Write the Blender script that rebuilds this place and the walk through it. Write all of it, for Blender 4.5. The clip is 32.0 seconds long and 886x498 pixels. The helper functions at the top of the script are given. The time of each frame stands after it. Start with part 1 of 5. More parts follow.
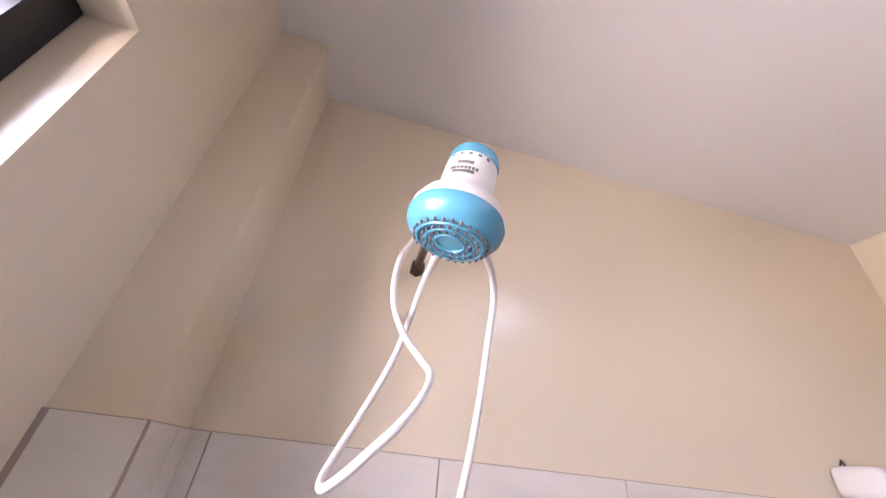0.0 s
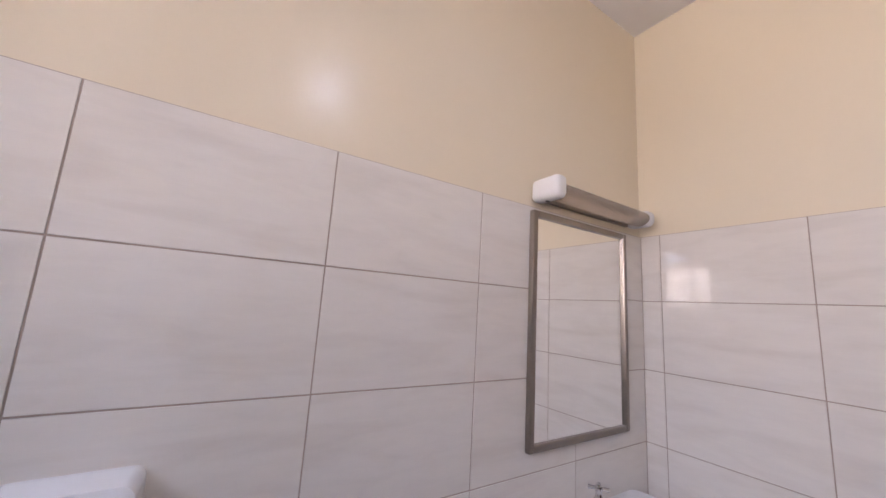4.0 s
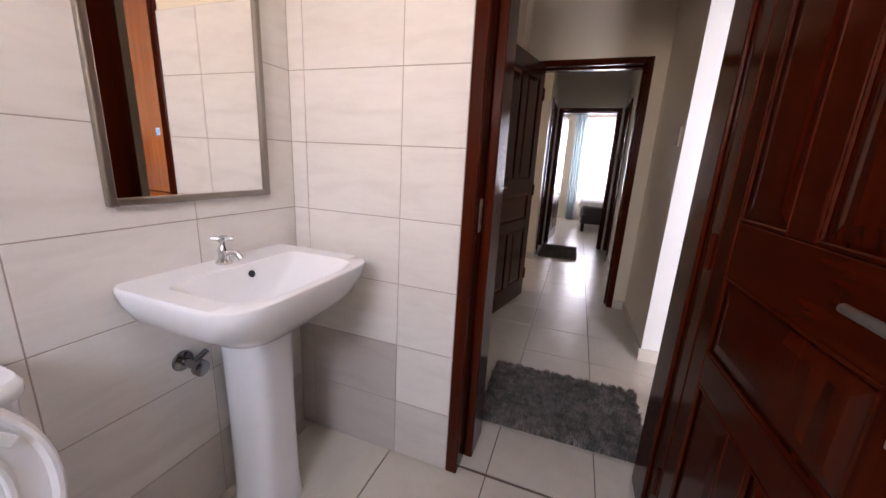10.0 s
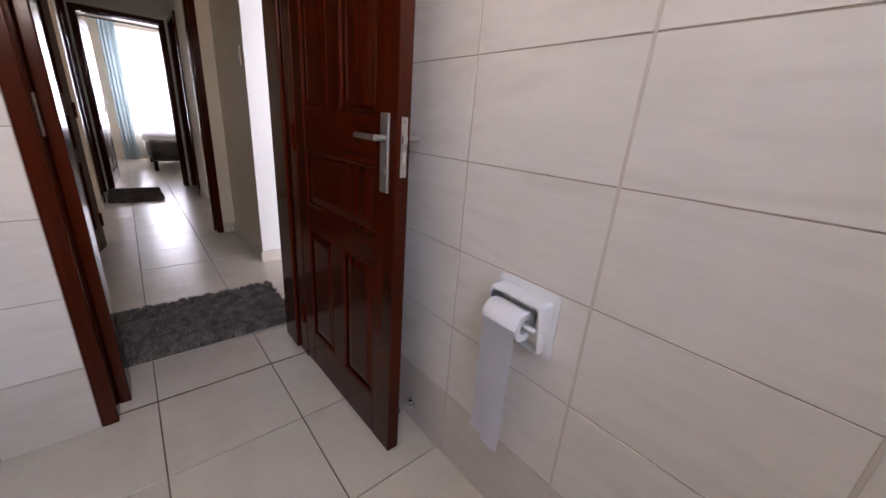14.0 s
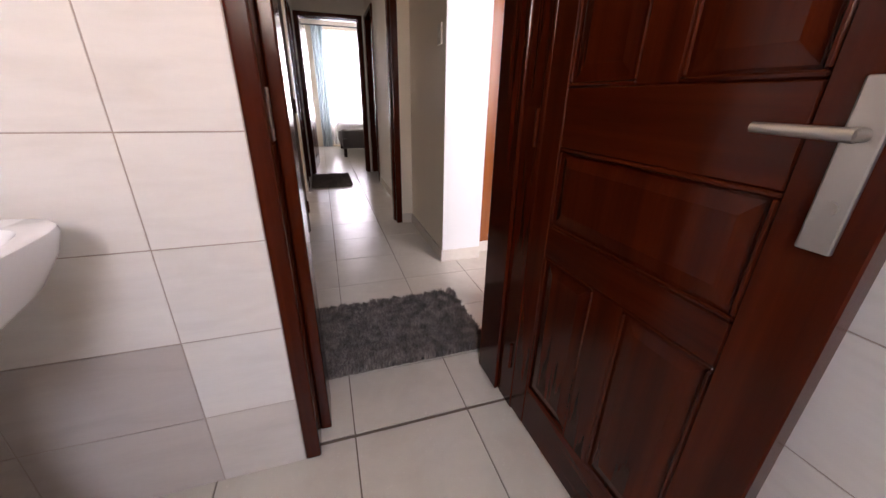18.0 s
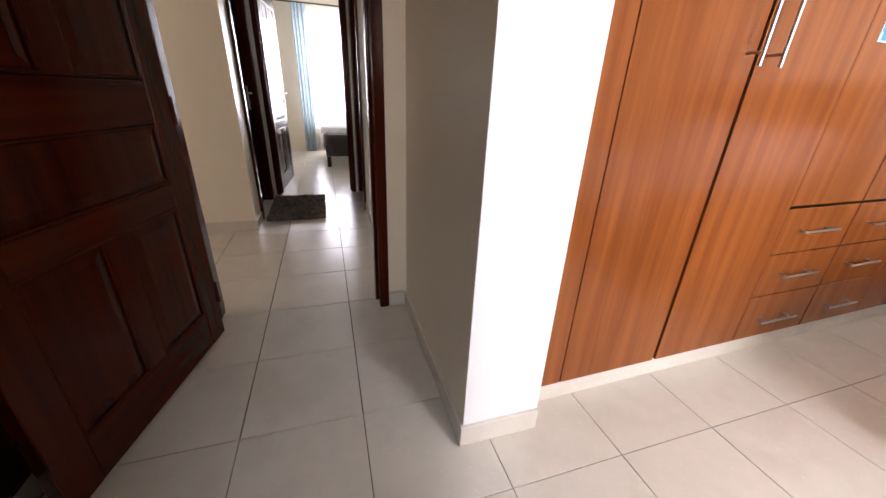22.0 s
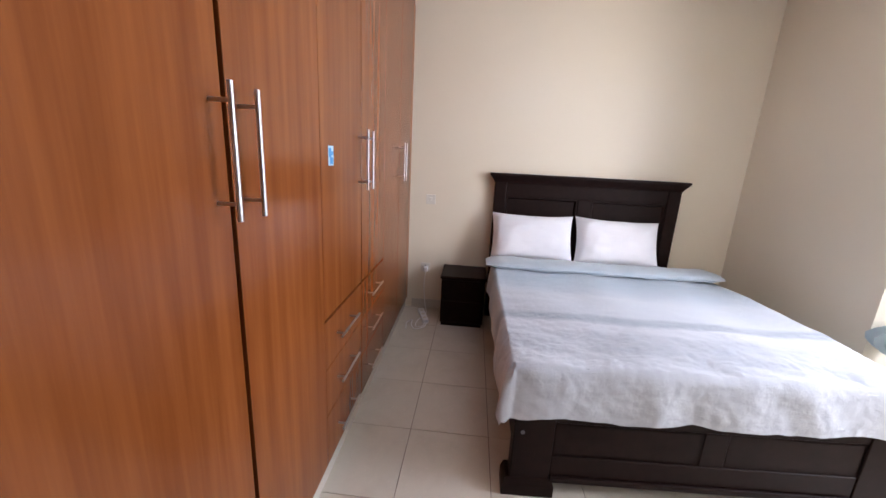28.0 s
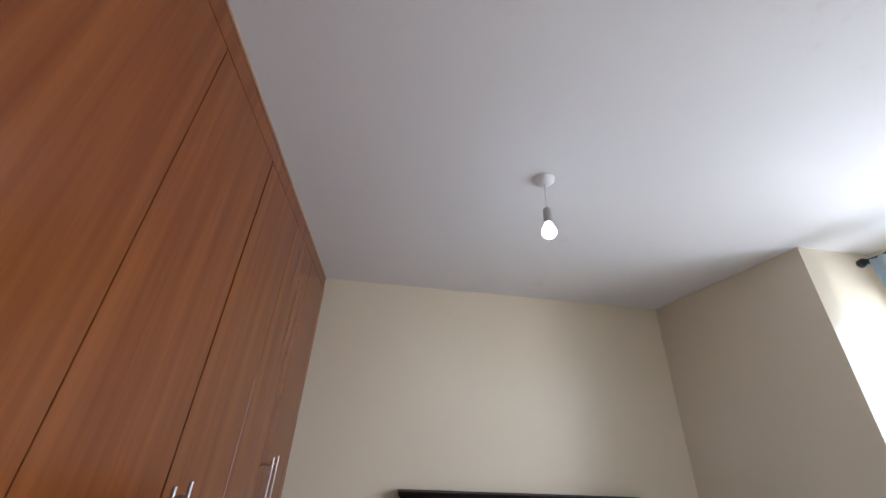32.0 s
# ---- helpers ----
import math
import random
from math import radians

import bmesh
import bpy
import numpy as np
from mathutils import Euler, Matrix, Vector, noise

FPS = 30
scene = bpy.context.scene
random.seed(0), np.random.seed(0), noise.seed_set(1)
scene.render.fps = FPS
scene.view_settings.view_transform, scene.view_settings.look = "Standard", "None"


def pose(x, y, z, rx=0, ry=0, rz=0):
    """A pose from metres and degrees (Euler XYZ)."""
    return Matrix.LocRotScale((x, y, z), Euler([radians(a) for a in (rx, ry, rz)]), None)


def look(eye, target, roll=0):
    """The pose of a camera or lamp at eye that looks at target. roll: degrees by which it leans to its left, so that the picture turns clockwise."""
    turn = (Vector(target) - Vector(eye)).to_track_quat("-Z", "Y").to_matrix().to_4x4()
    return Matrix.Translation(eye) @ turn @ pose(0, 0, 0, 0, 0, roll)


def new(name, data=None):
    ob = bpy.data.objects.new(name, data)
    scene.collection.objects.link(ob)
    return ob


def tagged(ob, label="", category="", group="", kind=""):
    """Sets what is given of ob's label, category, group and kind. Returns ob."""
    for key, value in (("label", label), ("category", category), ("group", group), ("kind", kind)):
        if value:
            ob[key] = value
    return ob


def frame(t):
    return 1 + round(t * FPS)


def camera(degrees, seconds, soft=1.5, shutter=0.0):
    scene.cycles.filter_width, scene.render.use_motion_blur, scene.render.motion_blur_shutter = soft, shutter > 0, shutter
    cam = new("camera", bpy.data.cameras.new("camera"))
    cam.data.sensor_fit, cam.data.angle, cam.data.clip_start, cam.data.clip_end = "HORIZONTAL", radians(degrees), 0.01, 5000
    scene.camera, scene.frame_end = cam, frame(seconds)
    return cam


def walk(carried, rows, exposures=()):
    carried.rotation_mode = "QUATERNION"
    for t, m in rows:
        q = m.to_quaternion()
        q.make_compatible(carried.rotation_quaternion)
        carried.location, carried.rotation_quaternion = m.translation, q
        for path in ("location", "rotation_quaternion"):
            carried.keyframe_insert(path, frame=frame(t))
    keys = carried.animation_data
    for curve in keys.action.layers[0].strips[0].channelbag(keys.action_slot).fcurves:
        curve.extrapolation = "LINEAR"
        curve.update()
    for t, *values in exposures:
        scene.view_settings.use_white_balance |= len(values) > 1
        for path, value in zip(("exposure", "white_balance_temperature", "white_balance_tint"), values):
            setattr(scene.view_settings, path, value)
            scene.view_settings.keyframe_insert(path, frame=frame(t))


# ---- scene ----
cam = camera(102.2, 32.0)

# path
PATH = [
    (0, (0.762, -1.803, 1.727), (-0.905, -1.457, 2.776), 6.4),
    (0.5, (0.73, -1.741, 1.682), (-0.931, -1.389, 2.739), 5.5),
    (1, (0.721, -1.663, 1.664), (-0.965, -1.267, 2.663), 6.1),
    (1.5, (0.719, -1.604, 1.624), (-0.979, -1.064, 2.532), 4.5),
    (2, (0.711, -1.54, 1.572), (-1.01, -0.924, 2.384), 4.1),
    (2.5, (0.72, -1.499, 1.541), (-1.018, -0.787, 2.227), 4.0),
    (3, (0.735, -1.455, 1.498), (-1.002, -0.648, 2.075), 3.6),
    (3.5, (0.742, -1.422, 1.458), (-0.964, -0.478, 1.906), 3.5),
    (5.5, (0.797, -1.336, 1.383), (-0.724, -0.037, 1.418), 3.3),
    (6, (0.824, -1.303, 1.367), (-0.624, 0.076, 1.347), 3.1),
    (6.5, (0.848, -1.274, 1.35), (-0.51, 0.193, 1.274), 3.2),
    (7, (0.872, -1.255, 1.333), (-0.403, 0.281, 1.214), 3.2),
    (7.5, (0.904, -1.24, 1.318), (-0.288, 0.354, 1.127), 3.2),
    (8, (0.927, -1.22, 1.297), (-0.162, 0.439, 1.045), 3.3),
    (8.5, (0.96, -1.197, 1.269), (-0.033, 0.513, 0.964), 3.2),
    (9, (0.989, -1.183, 1.249), (0.105, 0.575, 0.889), 3.3),
    (9.5, (1.027, -1.162, 1.225), (0.246, 0.63, 0.803), 3.2),
    (10, (1.057, -1.144, 1.203), (0.399, 0.685, 0.729), 3.1),
    (10.5, (1.109, -1.134, 1.188), (0.598, 0.726, 0.662), 3.1),
    (11, (1.151, -1.134, 1.18), (0.866, 0.762, 0.613), 3.8),
    (11.5, (1.156, -1.202, 1.177), (1.201, 0.712, 0.598), 4.3),
    (12, (1.116, -1.292, 1.159), (1.454, 0.587, 0.566), 4.3),
    (12.5, (1.1, -1.346, 1.171), (1.635, 0.487, 0.574), 4.0),
    (13, (1.056, -1.367, 1.121), (1.806, 0.383, 0.51), 4.2),
    (13.5, (0.963, -1.44, 1.07), (1.995, 0.156, 0.449), 4.5),
    (15.5, (0.889, -1.5, 1.14), (2.38, -0.393, 0.396), 3.9),
    (16, (0.807, -1.389, 1.115), (2.186, -0.143, 0.374), 4.3),
    (16.5, (0.763, -1.286, 1.108), (1.949, 0.131, 0.342), 2.8),
    (17, (0.767, -1.173, 1.083), (1.788, 0.368, 0.317), 2.5),
    (17.5, (0.84, -1.047, 1.085), (1.62, 0.624, 0.309), 1.4),
    (18, (0.864, -0.891, 1.069), (1.439, 0.861, 0.295), 1.1),
    (18.5, (0.928, -0.665, 1.119), (1.382, 1.109, 0.315), -0.0),
    (19, (0.93, -0.497, 1.1), (1.32, 1.295, 0.303), 0.8),
    (19.5, (0.964, -0.302, 1.104), (1.234, 1.512, 0.305), 0.8),
    (20, (0.99, -0.112, 1.089), (1.233, 1.714, 0.31), 1.3),
    (20.5, (1.015, 0.045, 1.078), (1.318, 1.861, 0.297), 1.8),
    (21, (1.085, 0.22, 1.092), (1.409, 2.03, 0.307), 1.9),
    (21.5, (1.156, 0.375, 1.089), (1.522, 2.177, 0.302), 2.0),
    (22, (1.228, 0.525, 1.092), (1.801, 2.271, 0.302), 2.4),
    (22.5, (1.27, 0.647, 1.07), (2.077, 2.297, 0.278), 3.2),
    (23, (1.364, 0.757, 1.054), (2.375, 2.295, 0.273), 3.5),
    (23.5, (1.419, 0.795, 1.081), (2.641, 2.171, 0.299), 4.1),
    (24, (1.423, 0.834, 1.081), (2.922, 1.911, 0.31), 4.8),
    (24.5, (1.403, 0.861, 1.073), (3.108, 1.575, 0.31), 4.6),
    (25, (1.387, 0.88, 1.093), (3.173, 1.355, 0.328), 4.3),
    (25.5, (1.391, 0.897, 1.096), (3.198, 1.281, 0.331), 3.6),
    (27.5, (1.696, 0.901, 1.264), (3.581, 1.059, 0.614), 3.3),
    (28, (1.752, 0.891, 1.342), (3.692, 1.04, 0.879), 3.0),
    (28.5, (1.824, 0.935, 1.437), (3.808, 1.052, 1.208), 3.3),
    (29, (1.862, 0.964, 1.514), (3.849, 1.182, 1.577), 2.3),
    (29.5, (1.885, 0.949, 1.569), (3.832, 1.284, 1.883), 2.2),
    (30, (1.925, 0.933, 1.623), (3.825, 1.298, 2.13), 2.2),
    (30.5, (1.971, 0.922, 1.666), (3.805, 1.292, 2.374), 2.0),
    (31, (2.038, 0.894, 1.682), (3.817, 1.235, 2.53), 2.2),
    (31.5, (2.134, 0.867, 1.661), (3.922, 1.026, 2.543), 3.0),
    (32, (2.242, 0.87, 1.634), (4.015, 0.663, 2.536), 3.0),
]
walk(cam, [(t, look(eye, target, roll)) for t, eye, target, roll in PATH],
     exposures=[(0, 0.0, 5850, 33), (1, -0.1, 5700, 31), (2, -0.2, 5700, 30), (3, -0.3, 5750, 29), (6, -0.2, 6400, 28), (7, -0.15, 6450, 28), (8, -0.1, 6450, 27), (9, 0.1, 6400, 27), (10, 0.35, 6400, 27), (11, 0.45, 6400, 24), (12, 0.3, 6300, 24), (13, 0.2, 6300, 25), (16, 0.1, 6350, 27), (17, 0.2, 6550, 29), (18, 0.55, 6600, 28), (19, 0.95, 6400, 23), (20, 1.6, 6900, 23), (21, 1.1, 6500, 19), (22, 0.75, 6450, 21), (23, 0.2, 6500, 22), (24, -0.05, 6550, 21), (25, -0.35, 6350, 21), (28, -0.05, 5950, 18), (29, -0.2, 5650, 15), (30, -0.35, 5650, 14), (31, -0.25, 5700, 12), (32, -0.8, 5800, 12)])

# ---- world and lights ----
world = bpy.data.worlds.new("sky")
scene.world = world
world.use_nodes = True
wn = world.node_tree.nodes
sky = wn.new("ShaderNodeTexSky")
sky.sky_type = "NISHITA"
sky.sun_disc = False
sky.sun_elevation = radians(55)
sky.sun_rotation = radians(150)
world.node_tree.links.new(sky.outputs[0], wn["Background"].inputs[0])
wn["Background"].inputs[1].default_value = 0.12

sun = new("sun", bpy.data.lights.new("sun", "SUN"))
sun.data.energy = 2.5
sun.data.angle = radians(0.5)
sun.data.color = (1.0, 0.95, 0.88)
sun.matrix_world = look((20, 60, 75), (0, 0, 0))


def area(name, eye, target, sx, sy, watts, color):
    ob = new(name, bpy.data.lights.new(name, "AREA"))
    ob.data.shape = "RECTANGLE"
    ob.data.size, ob.data.size_y = sx, sy
    ob.data.energy = watts
    ob.data.color = color
    ob.matrix_world = look(eye, target)
    return ob


DAY = (0.93, 0.96, 1.0)
SKY_DAY, WALL_DAY = (0.80, 0.90, 1.0), (1.0, 0.86, 0.68)   # open sky, and the sunlit wall across from the bathroom
BATH_SKY, BATH_WALL, BED_WATTS, FAR_WATTS, HALL_FILL_WATTS = 250.0, 190.0, 150.0, 120.0, 6.5
area("bath_sky_light", (0.76, -3.00, 2.70), (0.76, -1.0, 1.55), 1.70, 1.25, BATH_SKY, SKY_DAY)
area("bath_yard_light", (0.76, -3.05, 1.62), (0.76, 0, 1.75), 1.70, 0.80, BATH_WALL, WALL_DAY)
area("bedroom_window_light", (2.92, -2.15, 1.58), (3.35, 1.0, 0.95), 1.70, 1.75, BED_WATTS, DAY)
area("far_window_light", (1.35, 8.42, 1.40), (1.35, 0, 0.8), 1.60, 1.60, FAR_WATTS, DAY)
# added fill that brightens the hall; no window or lamp fitting stands here
area("hall_light", (-1.6, 3.0, 1.6), (1.5, 3.0, 1.0), 0.8, 1.2, HALL_FILL_WATTS, WALL_DAY)
for lamp, at, watts, tone in (("bedroom_bulb_light", (3.441, 0.299, 2.36), 6.5, (0.78, 0.88, 1.0)), ("bath_bulb_light", (0.98, -1.04, 2.46), 6.5, (0.80, 0.90, 1.0))):
    ob = new(lamp, bpy.data.lights.new(lamp, "SPOT"))  # the lamp holder keeps the light of the bulb off the ceiling
    ob.data.energy, ob.data.shadow_soft_size, ob.data.color = watts, 0.03, tone
    ob.data.spot_size, ob.data.spot_blend = radians(172), 0.35
    ob.matrix_world = look(at, (at[0] + 0.001, at[1], 0))


# ---- materials ----
def nodes(name):
    m = bpy.data.materials.new(name)
    m.use_nodes = True
    t = m.node_tree
    return m, t.nodes, t.links, t.nodes["Principled BSDF"]


def noise_tex(n, l, scale, detail=4.0, rough=0.5, stretch=None, space="Object"):
    tc = n.new("ShaderNodeTexCoord")
    mp = n.new("ShaderNodeMapping")
    l.new(tc.outputs[space], mp.inputs[0])
    if stretch:
        mp.inputs["Scale"].default_value = stretch
    tx = n.new("ShaderNodeTexNoise")
    tx.inputs["Scale"].default_value = scale
    tx.inputs["Detail"].default_value = detail
    tx.inputs["Roughness"].default_value = rough
    l.new(mp.outputs[0], tx.inputs["Vector"])
    return tx


def ramp(n, l, fac, stops):
    r = n.new("ShaderNodeValToRGB")
    while len(r.color_ramp.elements) < len(stops):
        r.color_ramp.elements.new(0.5)
    for e, (p, c) in zip(r.color_ramp.elements, stops):
        e.position, e.color = p, (*c, 1)
    l.new(fac, r.inputs[0])
    return r


def mixed(n, l, a, b, fac, how="MIX"):
    m = n.new("ShaderNodeMix")
    m.data_type = "RGBA"
    m.blend_type = how
    for sock, v in ((m.inputs[6], a), (m.inputs[7], b)):
        if isinstance(v, tuple):
            sock.default_value = (*v, 1)
        else:
            l.new(v, sock)
    if isinstance(fac, float):
        m.inputs[0].default_value = fac
    else:
        l.new(fac, m.inputs[0])
    return m.outputs[2]


def bumped(n, l, b, height, strength, dist):
    bp = n.new("ShaderNodeBump")
    bp.inputs["Strength"].default_value = strength
    bp.inputs["Distance"].default_value = dist
    l.new(height, bp.inputs["Height"])
    l.new(bp.outputs[0], b.inputs["Normal"])


def between(n, l, fac, lo, hi):
    r = n.new("ShaderNodeMapRange")
    r.inputs[3].default_value, r.inputs[4].default_value = lo, hi
    l.new(fac, r.inputs[0])
    return r.outputs[0]


def paint(name, color, rough, bump=0.05, spec=0.5):
    m, n, l, b = nodes(name)
    big = noise_tex(n, l, 1.3, 3)
    fine = noise_tex(n, l, 160, 2)
    dark = tuple(c * 0.93 for c in color)
    l.new(mixed(n, l, dark, color, big.outputs[0]), b.inputs["Base Color"])
    l.new(between(n, l, big.outputs[0], rough - 0.02, rough + 0.02), b.inputs["Roughness"])
    b.inputs["Specular IOR Level"].default_value = spec
    bumped(n, l, b, fine.outputs[0], bump, 0.002)
    return m


def plain(name, color, rough, metal=0.0, spread=0.06, scale=25.0, bump=0.0):
    m, n, l, b = nodes(name)
    t = noise_tex(n, l, scale, 4)
    l.new(mixed(n, l, tuple(c * (1 - spread) for c in color), tuple(min(1, c * (1 + spread)) for c in color), t.outputs[0]), b.inputs["Base Color"])
    l.new(between(n, l, t.outputs[0], max(0.02, rough * 0.9), min(1.0, rough * 1.1)), b.inputs["Roughness"])
    b.inputs["Metallic"].default_value = metal
    if bump:
        bumped(n, l, b, t.outputs[0], bump, 0.002)
    return m


def tile_glaze(name, color, vein, rough, stretch, spec=0.5, relief=0.11):
    """Glazed tile with faint cloudy streaks; each tile is cut from another place of the pattern."""
    m, n, l, b = nodes(name)
    tc, info, add = n.new("ShaderNodeTexCoord"), n.new("ShaderNodeObjectInfo"), n.new("ShaderNodeVectorMath")
    mul = n.new("ShaderNodeMath")
    mul.operation = "MULTIPLY"
    mul.inputs[1].default_value = 37.0
    l.new(info.outputs["Random"], mul.inputs[0])
    l.new(tc.outputs["Object"], add.inputs[0])
    l.new(mul.outputs[0], add.inputs[1])
    mp = n.new("ShaderNodeMapping")
    mp.inputs["Scale"].default_value = stretch
    mp.inputs["Rotation"].default_value = (0, 0, 0.3)
    l.new(add.outputs[0], mp.inputs[0])
    tx = n.new("ShaderNodeTexNoise")
    tx.inputs["Scale"].default_value, tx.inputs["Detail"].default_value, tx.inputs["Distortion"].default_value = 3.0, 5.0, 0.8
    l.new(mp.outputs[0], tx.inputs["Vector"])
    fine = n.new("ShaderNodeTexNoise")
    fine.inputs["Scale"].default_value, fine.inputs["Detail"].default_value = 60.0, 3.0
    l.new(mp.outputs[0], fine.inputs["Vector"])
    r = ramp(n, l, tx.outputs[0], [(0.30, vein), (0.52, color), (0.75, tuple(min(1, c * 1.04) for c in color))])
    tone = between(n, l, info.outputs["Random"], 0.0, 0.12)
    l.new(mixed(n, l, r.outputs[0], vein, tone), b.inputs["Base Color"])
    l.new(between(n, l, fine.outputs[0], rough * 0.94, rough * 1.05), b.inputs["Roughness"])
    streak = n.new("ShaderNodeTexNoise")
    streak.inputs["Scale"].default_value, streak.inputs["Detail"].default_value, streak.inputs["Distortion"].default_value = 11.0, 4.0, 0.6
    l.new(mp.outputs[0], streak.inputs["Vector"])
    fleck = ramp(n, l, streak.outputs[0], [(0.35, tuple(c * 0.93 for c in color)), (0.60, color)])
    l.new(mixed(n, l, mixed(n, l, r.outputs[0], vein, tone), fleck.outputs[0], 0.4), b.inputs["Base Color"])
    both = n.new("ShaderNodeMath")
    both.operation = "MULTIPLY_ADD"
    both.inputs[1].default_value = 0.35
    l.new(streak.outputs[0], both.inputs[0])
    l.new(tx.outputs[0], both.inputs[2])
    b.inputs["Specular IOR Level"].default_value = spec
    bumped(n, l, b, both.outputs[0], relief, 0.003)
    return m


def wood(name, dark, light, rough, axis, scale=9.0, coat=0.0, bump=0.03, space="Object", spec=0.5):
    m, n, l, b = nodes(name)
    st = [1.0, 1.0, 1.0]
    st["xyz".index(axis)] = 0.045
    tx = noise_tex(n, l, scale * 3, 6, 0.6, st, space)
    st2 = [1.0, 1.0, 1.0]
    st2["xyz".index(axis)] = 0.02
    fib = noise_tex(n, l, scale * 22, 3, 0.7, st2, space)
    big = noise_tex(n, l, 2.2, 3, 0.5, None, space)
    r = ramp(n, l, tx.outputs[0], [(0.30, dark), (0.68, light)])
    c = mixed(n, l, r.outputs[0], dark, between(n, l, fib.outputs[0], 0.05, 0.45))
    c = mixed(n, l, c, tuple(v * 0.75 for v in dark), between(n, l, big.outputs[0], 0.0, 0.35))
    l.new(c, b.inputs["Base Color"])
    l.new(between(n, l, big.outputs[0], rough * 0.9, rough * 1.08), b.inputs["Roughness"])
    b.inputs["Coat Weight"].default_value = coat
    b.inputs["Coat Roughness"].default_value = 0.12
    b.inputs["Specular IOR Level"].default_value = spec
    bumped(n, l, b, fib.outputs[0], bump, 0.002)
    return m


def glow(name, color, strength):
    m, n, l, b = nodes(name)
    b.inputs["Base Color"].default_value = (*color, 1)
    b.inputs["Emission Color"].default_value = (*color, 1)
    b.inputs["Emission Strength"].default_value = strength
    return m


def cloth(name, color, second, rough=0.9, scale=70.0, bump=0.4, sheen=0.3):
    m, n, l, b = nodes(name)
    a = noise_tex(n, l, 6.0, 4)
    f = noise_tex(n, l, scale, 5, 0.7)
    l.new(mixed(n, l, color, second, between(n, l, a.outputs[0], -0.3, 0.9)), b.inputs["Base Color"])
    b.inputs["Roughness"].default_value = rough
    b.inputs["Sheen Weight"].default_value = sheen
    bumped(n, l, b, f.outputs[0], bump, 0.004)
    return m


CREAM = paint("cream_wall_paint", (0.80, 0.72, 0.575), 0.36)
CREAM_GLOSS = paint("cream_silk_paint", (0.82, 0.735, 0.58), 0.25, spec=0.34)
WHITE_PAINT = paint("white_wall_paint", (0.775, 0.782, 0.76), 0.5)


def stained_paint(name, color, stain, rough):
    """Matt paint with a few faint brownish damp marks."""
    m = paint(name, color, rough, 0.1)
    n, l = m.node_tree.nodes, m.node_tree.links
    b = n["Principled BSDF"]
    old = b.inputs["Base Color"].links[0].from_socket
    spots = noise_tex(n, l, 2.1, 6, 0.65)
    where = ramp(n, l, spots.outputs[0], [(0.66, (0, 0, 0)), (0.78, (0.25, 0.25, 0.25))])
    l.new(mixed(n, l, old, stain, where.outputs[0]), b.inputs["Base Color"])
    return m


CEILING = stained_paint("white_ceiling_paint", (0.85, 0.84, 0.84), (0.52, 0.40, 0.30), 0.8)
GROUT = plain("grey_brown_grout", (0.42, 0.345, 0.295), 0.9, bump=0.3)
TAN_GROUT = plain("smeared_tan_grout", (0.60, 0.545, 0.49), 0.7, bump=0.3, spread=0.12, scale=14)
FLOOR_GROUT = plain("dark_floor_grout", (0.15, 0.112, 0.085), 0.9, bump=0.3)
WALL_TILE = tile_glaze("glazed_wall_tile", (0.78, 0.745, 0.70), (0.68, 0.635, 0.585), 0.06, (1.0, 4.5, 1.0), 0.36)
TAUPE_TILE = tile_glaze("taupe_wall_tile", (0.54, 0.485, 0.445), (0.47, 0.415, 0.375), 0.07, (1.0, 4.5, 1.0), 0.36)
BASE_TILE = tile_glaze("beige_base_tile", (0.65, 0.60, 0.55), (0.57, 0.52, 0.47), 0.07, (1.0, 4.5, 1.0), 0.36)
FLOOR_TILE = tile_glaze("glazed_floor_tile", (0.635, 0.588, 0.505), (0.56, 0.508, 0.428), 0.27, (1.5, 1.5, 1.5), 0.5, 0.03)
MAHOGANY = wood("varnished_mahogany", (0.032, 0.0042, 0.0011), (0.092, 0.0135, 0.0030), 0.17, "z", 7.0, 0.0, spec=0.2)
MAHOGANY_ACROSS = wood("varnished_mahogany_across", (0.032, 0.0042, 0.0011), (0.092, 0.0135, 0.0030), 0.17, "x", 7.0, 0.0, spec=0.2)
VENEER = wood("cherry_veneer", (0.185, 0.0505, 0.0117), (0.320, 0.102, 0.0250), 0.19, "z", 8.0, 0.0, 0.004, spec=0.32)
DARK_BOARD = wood("dark_closet_board", (0.026, 0.006, 0.0032), (0.050, 0.012, 0.006), 0.45, "z", 5.0)
ESPRESSO = wood("espresso_stained_wood", (0.0095, 0.0042, 0.0034), (0.019, 0.0082, 0.0064), 0.44, "x", 6.0, 0.0, spec=0.11)
RAW_EDGE = plain("pale_board_edge", (0.42, 0.25, 0.15), 0.6)
PORCELAIN = plain("white_porcelain", (0.83, 0.84, 0.86), 0.09, spread=0.015, scale=4)
CREAM_PLASTIC = plain("cream_plastic", (0.70, 0.655, 0.575), 0.4, spread=0.02)
PLASTIC = plain("white_plastic", (0.82, 0.82, 0.82), 0.32, spread=0.02)
BLUE_PLASTIC = plain("sky_blue_plastic", (0.105, 0.37, 0.55), 0.24, spread=0.03)
GREY_PRINT = plain("grey_print", (0.15, 0.15, 0.16), 0.6)
CHROME = plain("chrome", (0.72, 0.72, 0.73), 0.12, 1.0, spread=0.03)
BRUSHED = plain("brushed_steel", (0.50, 0.49, 0.475), 0.34, 1.0, spread=0.025, scale=40)
DARK_CHROME = plain("dark_tarnished_chrome", (0.26, 0.25, 0.25), 0.2, 1.0, spread=0.08)
DARK_METAL = plain("dark_weathered_metal", (0.11, 0.085, 0.065), 0.4, 0.8, spread=0.2)
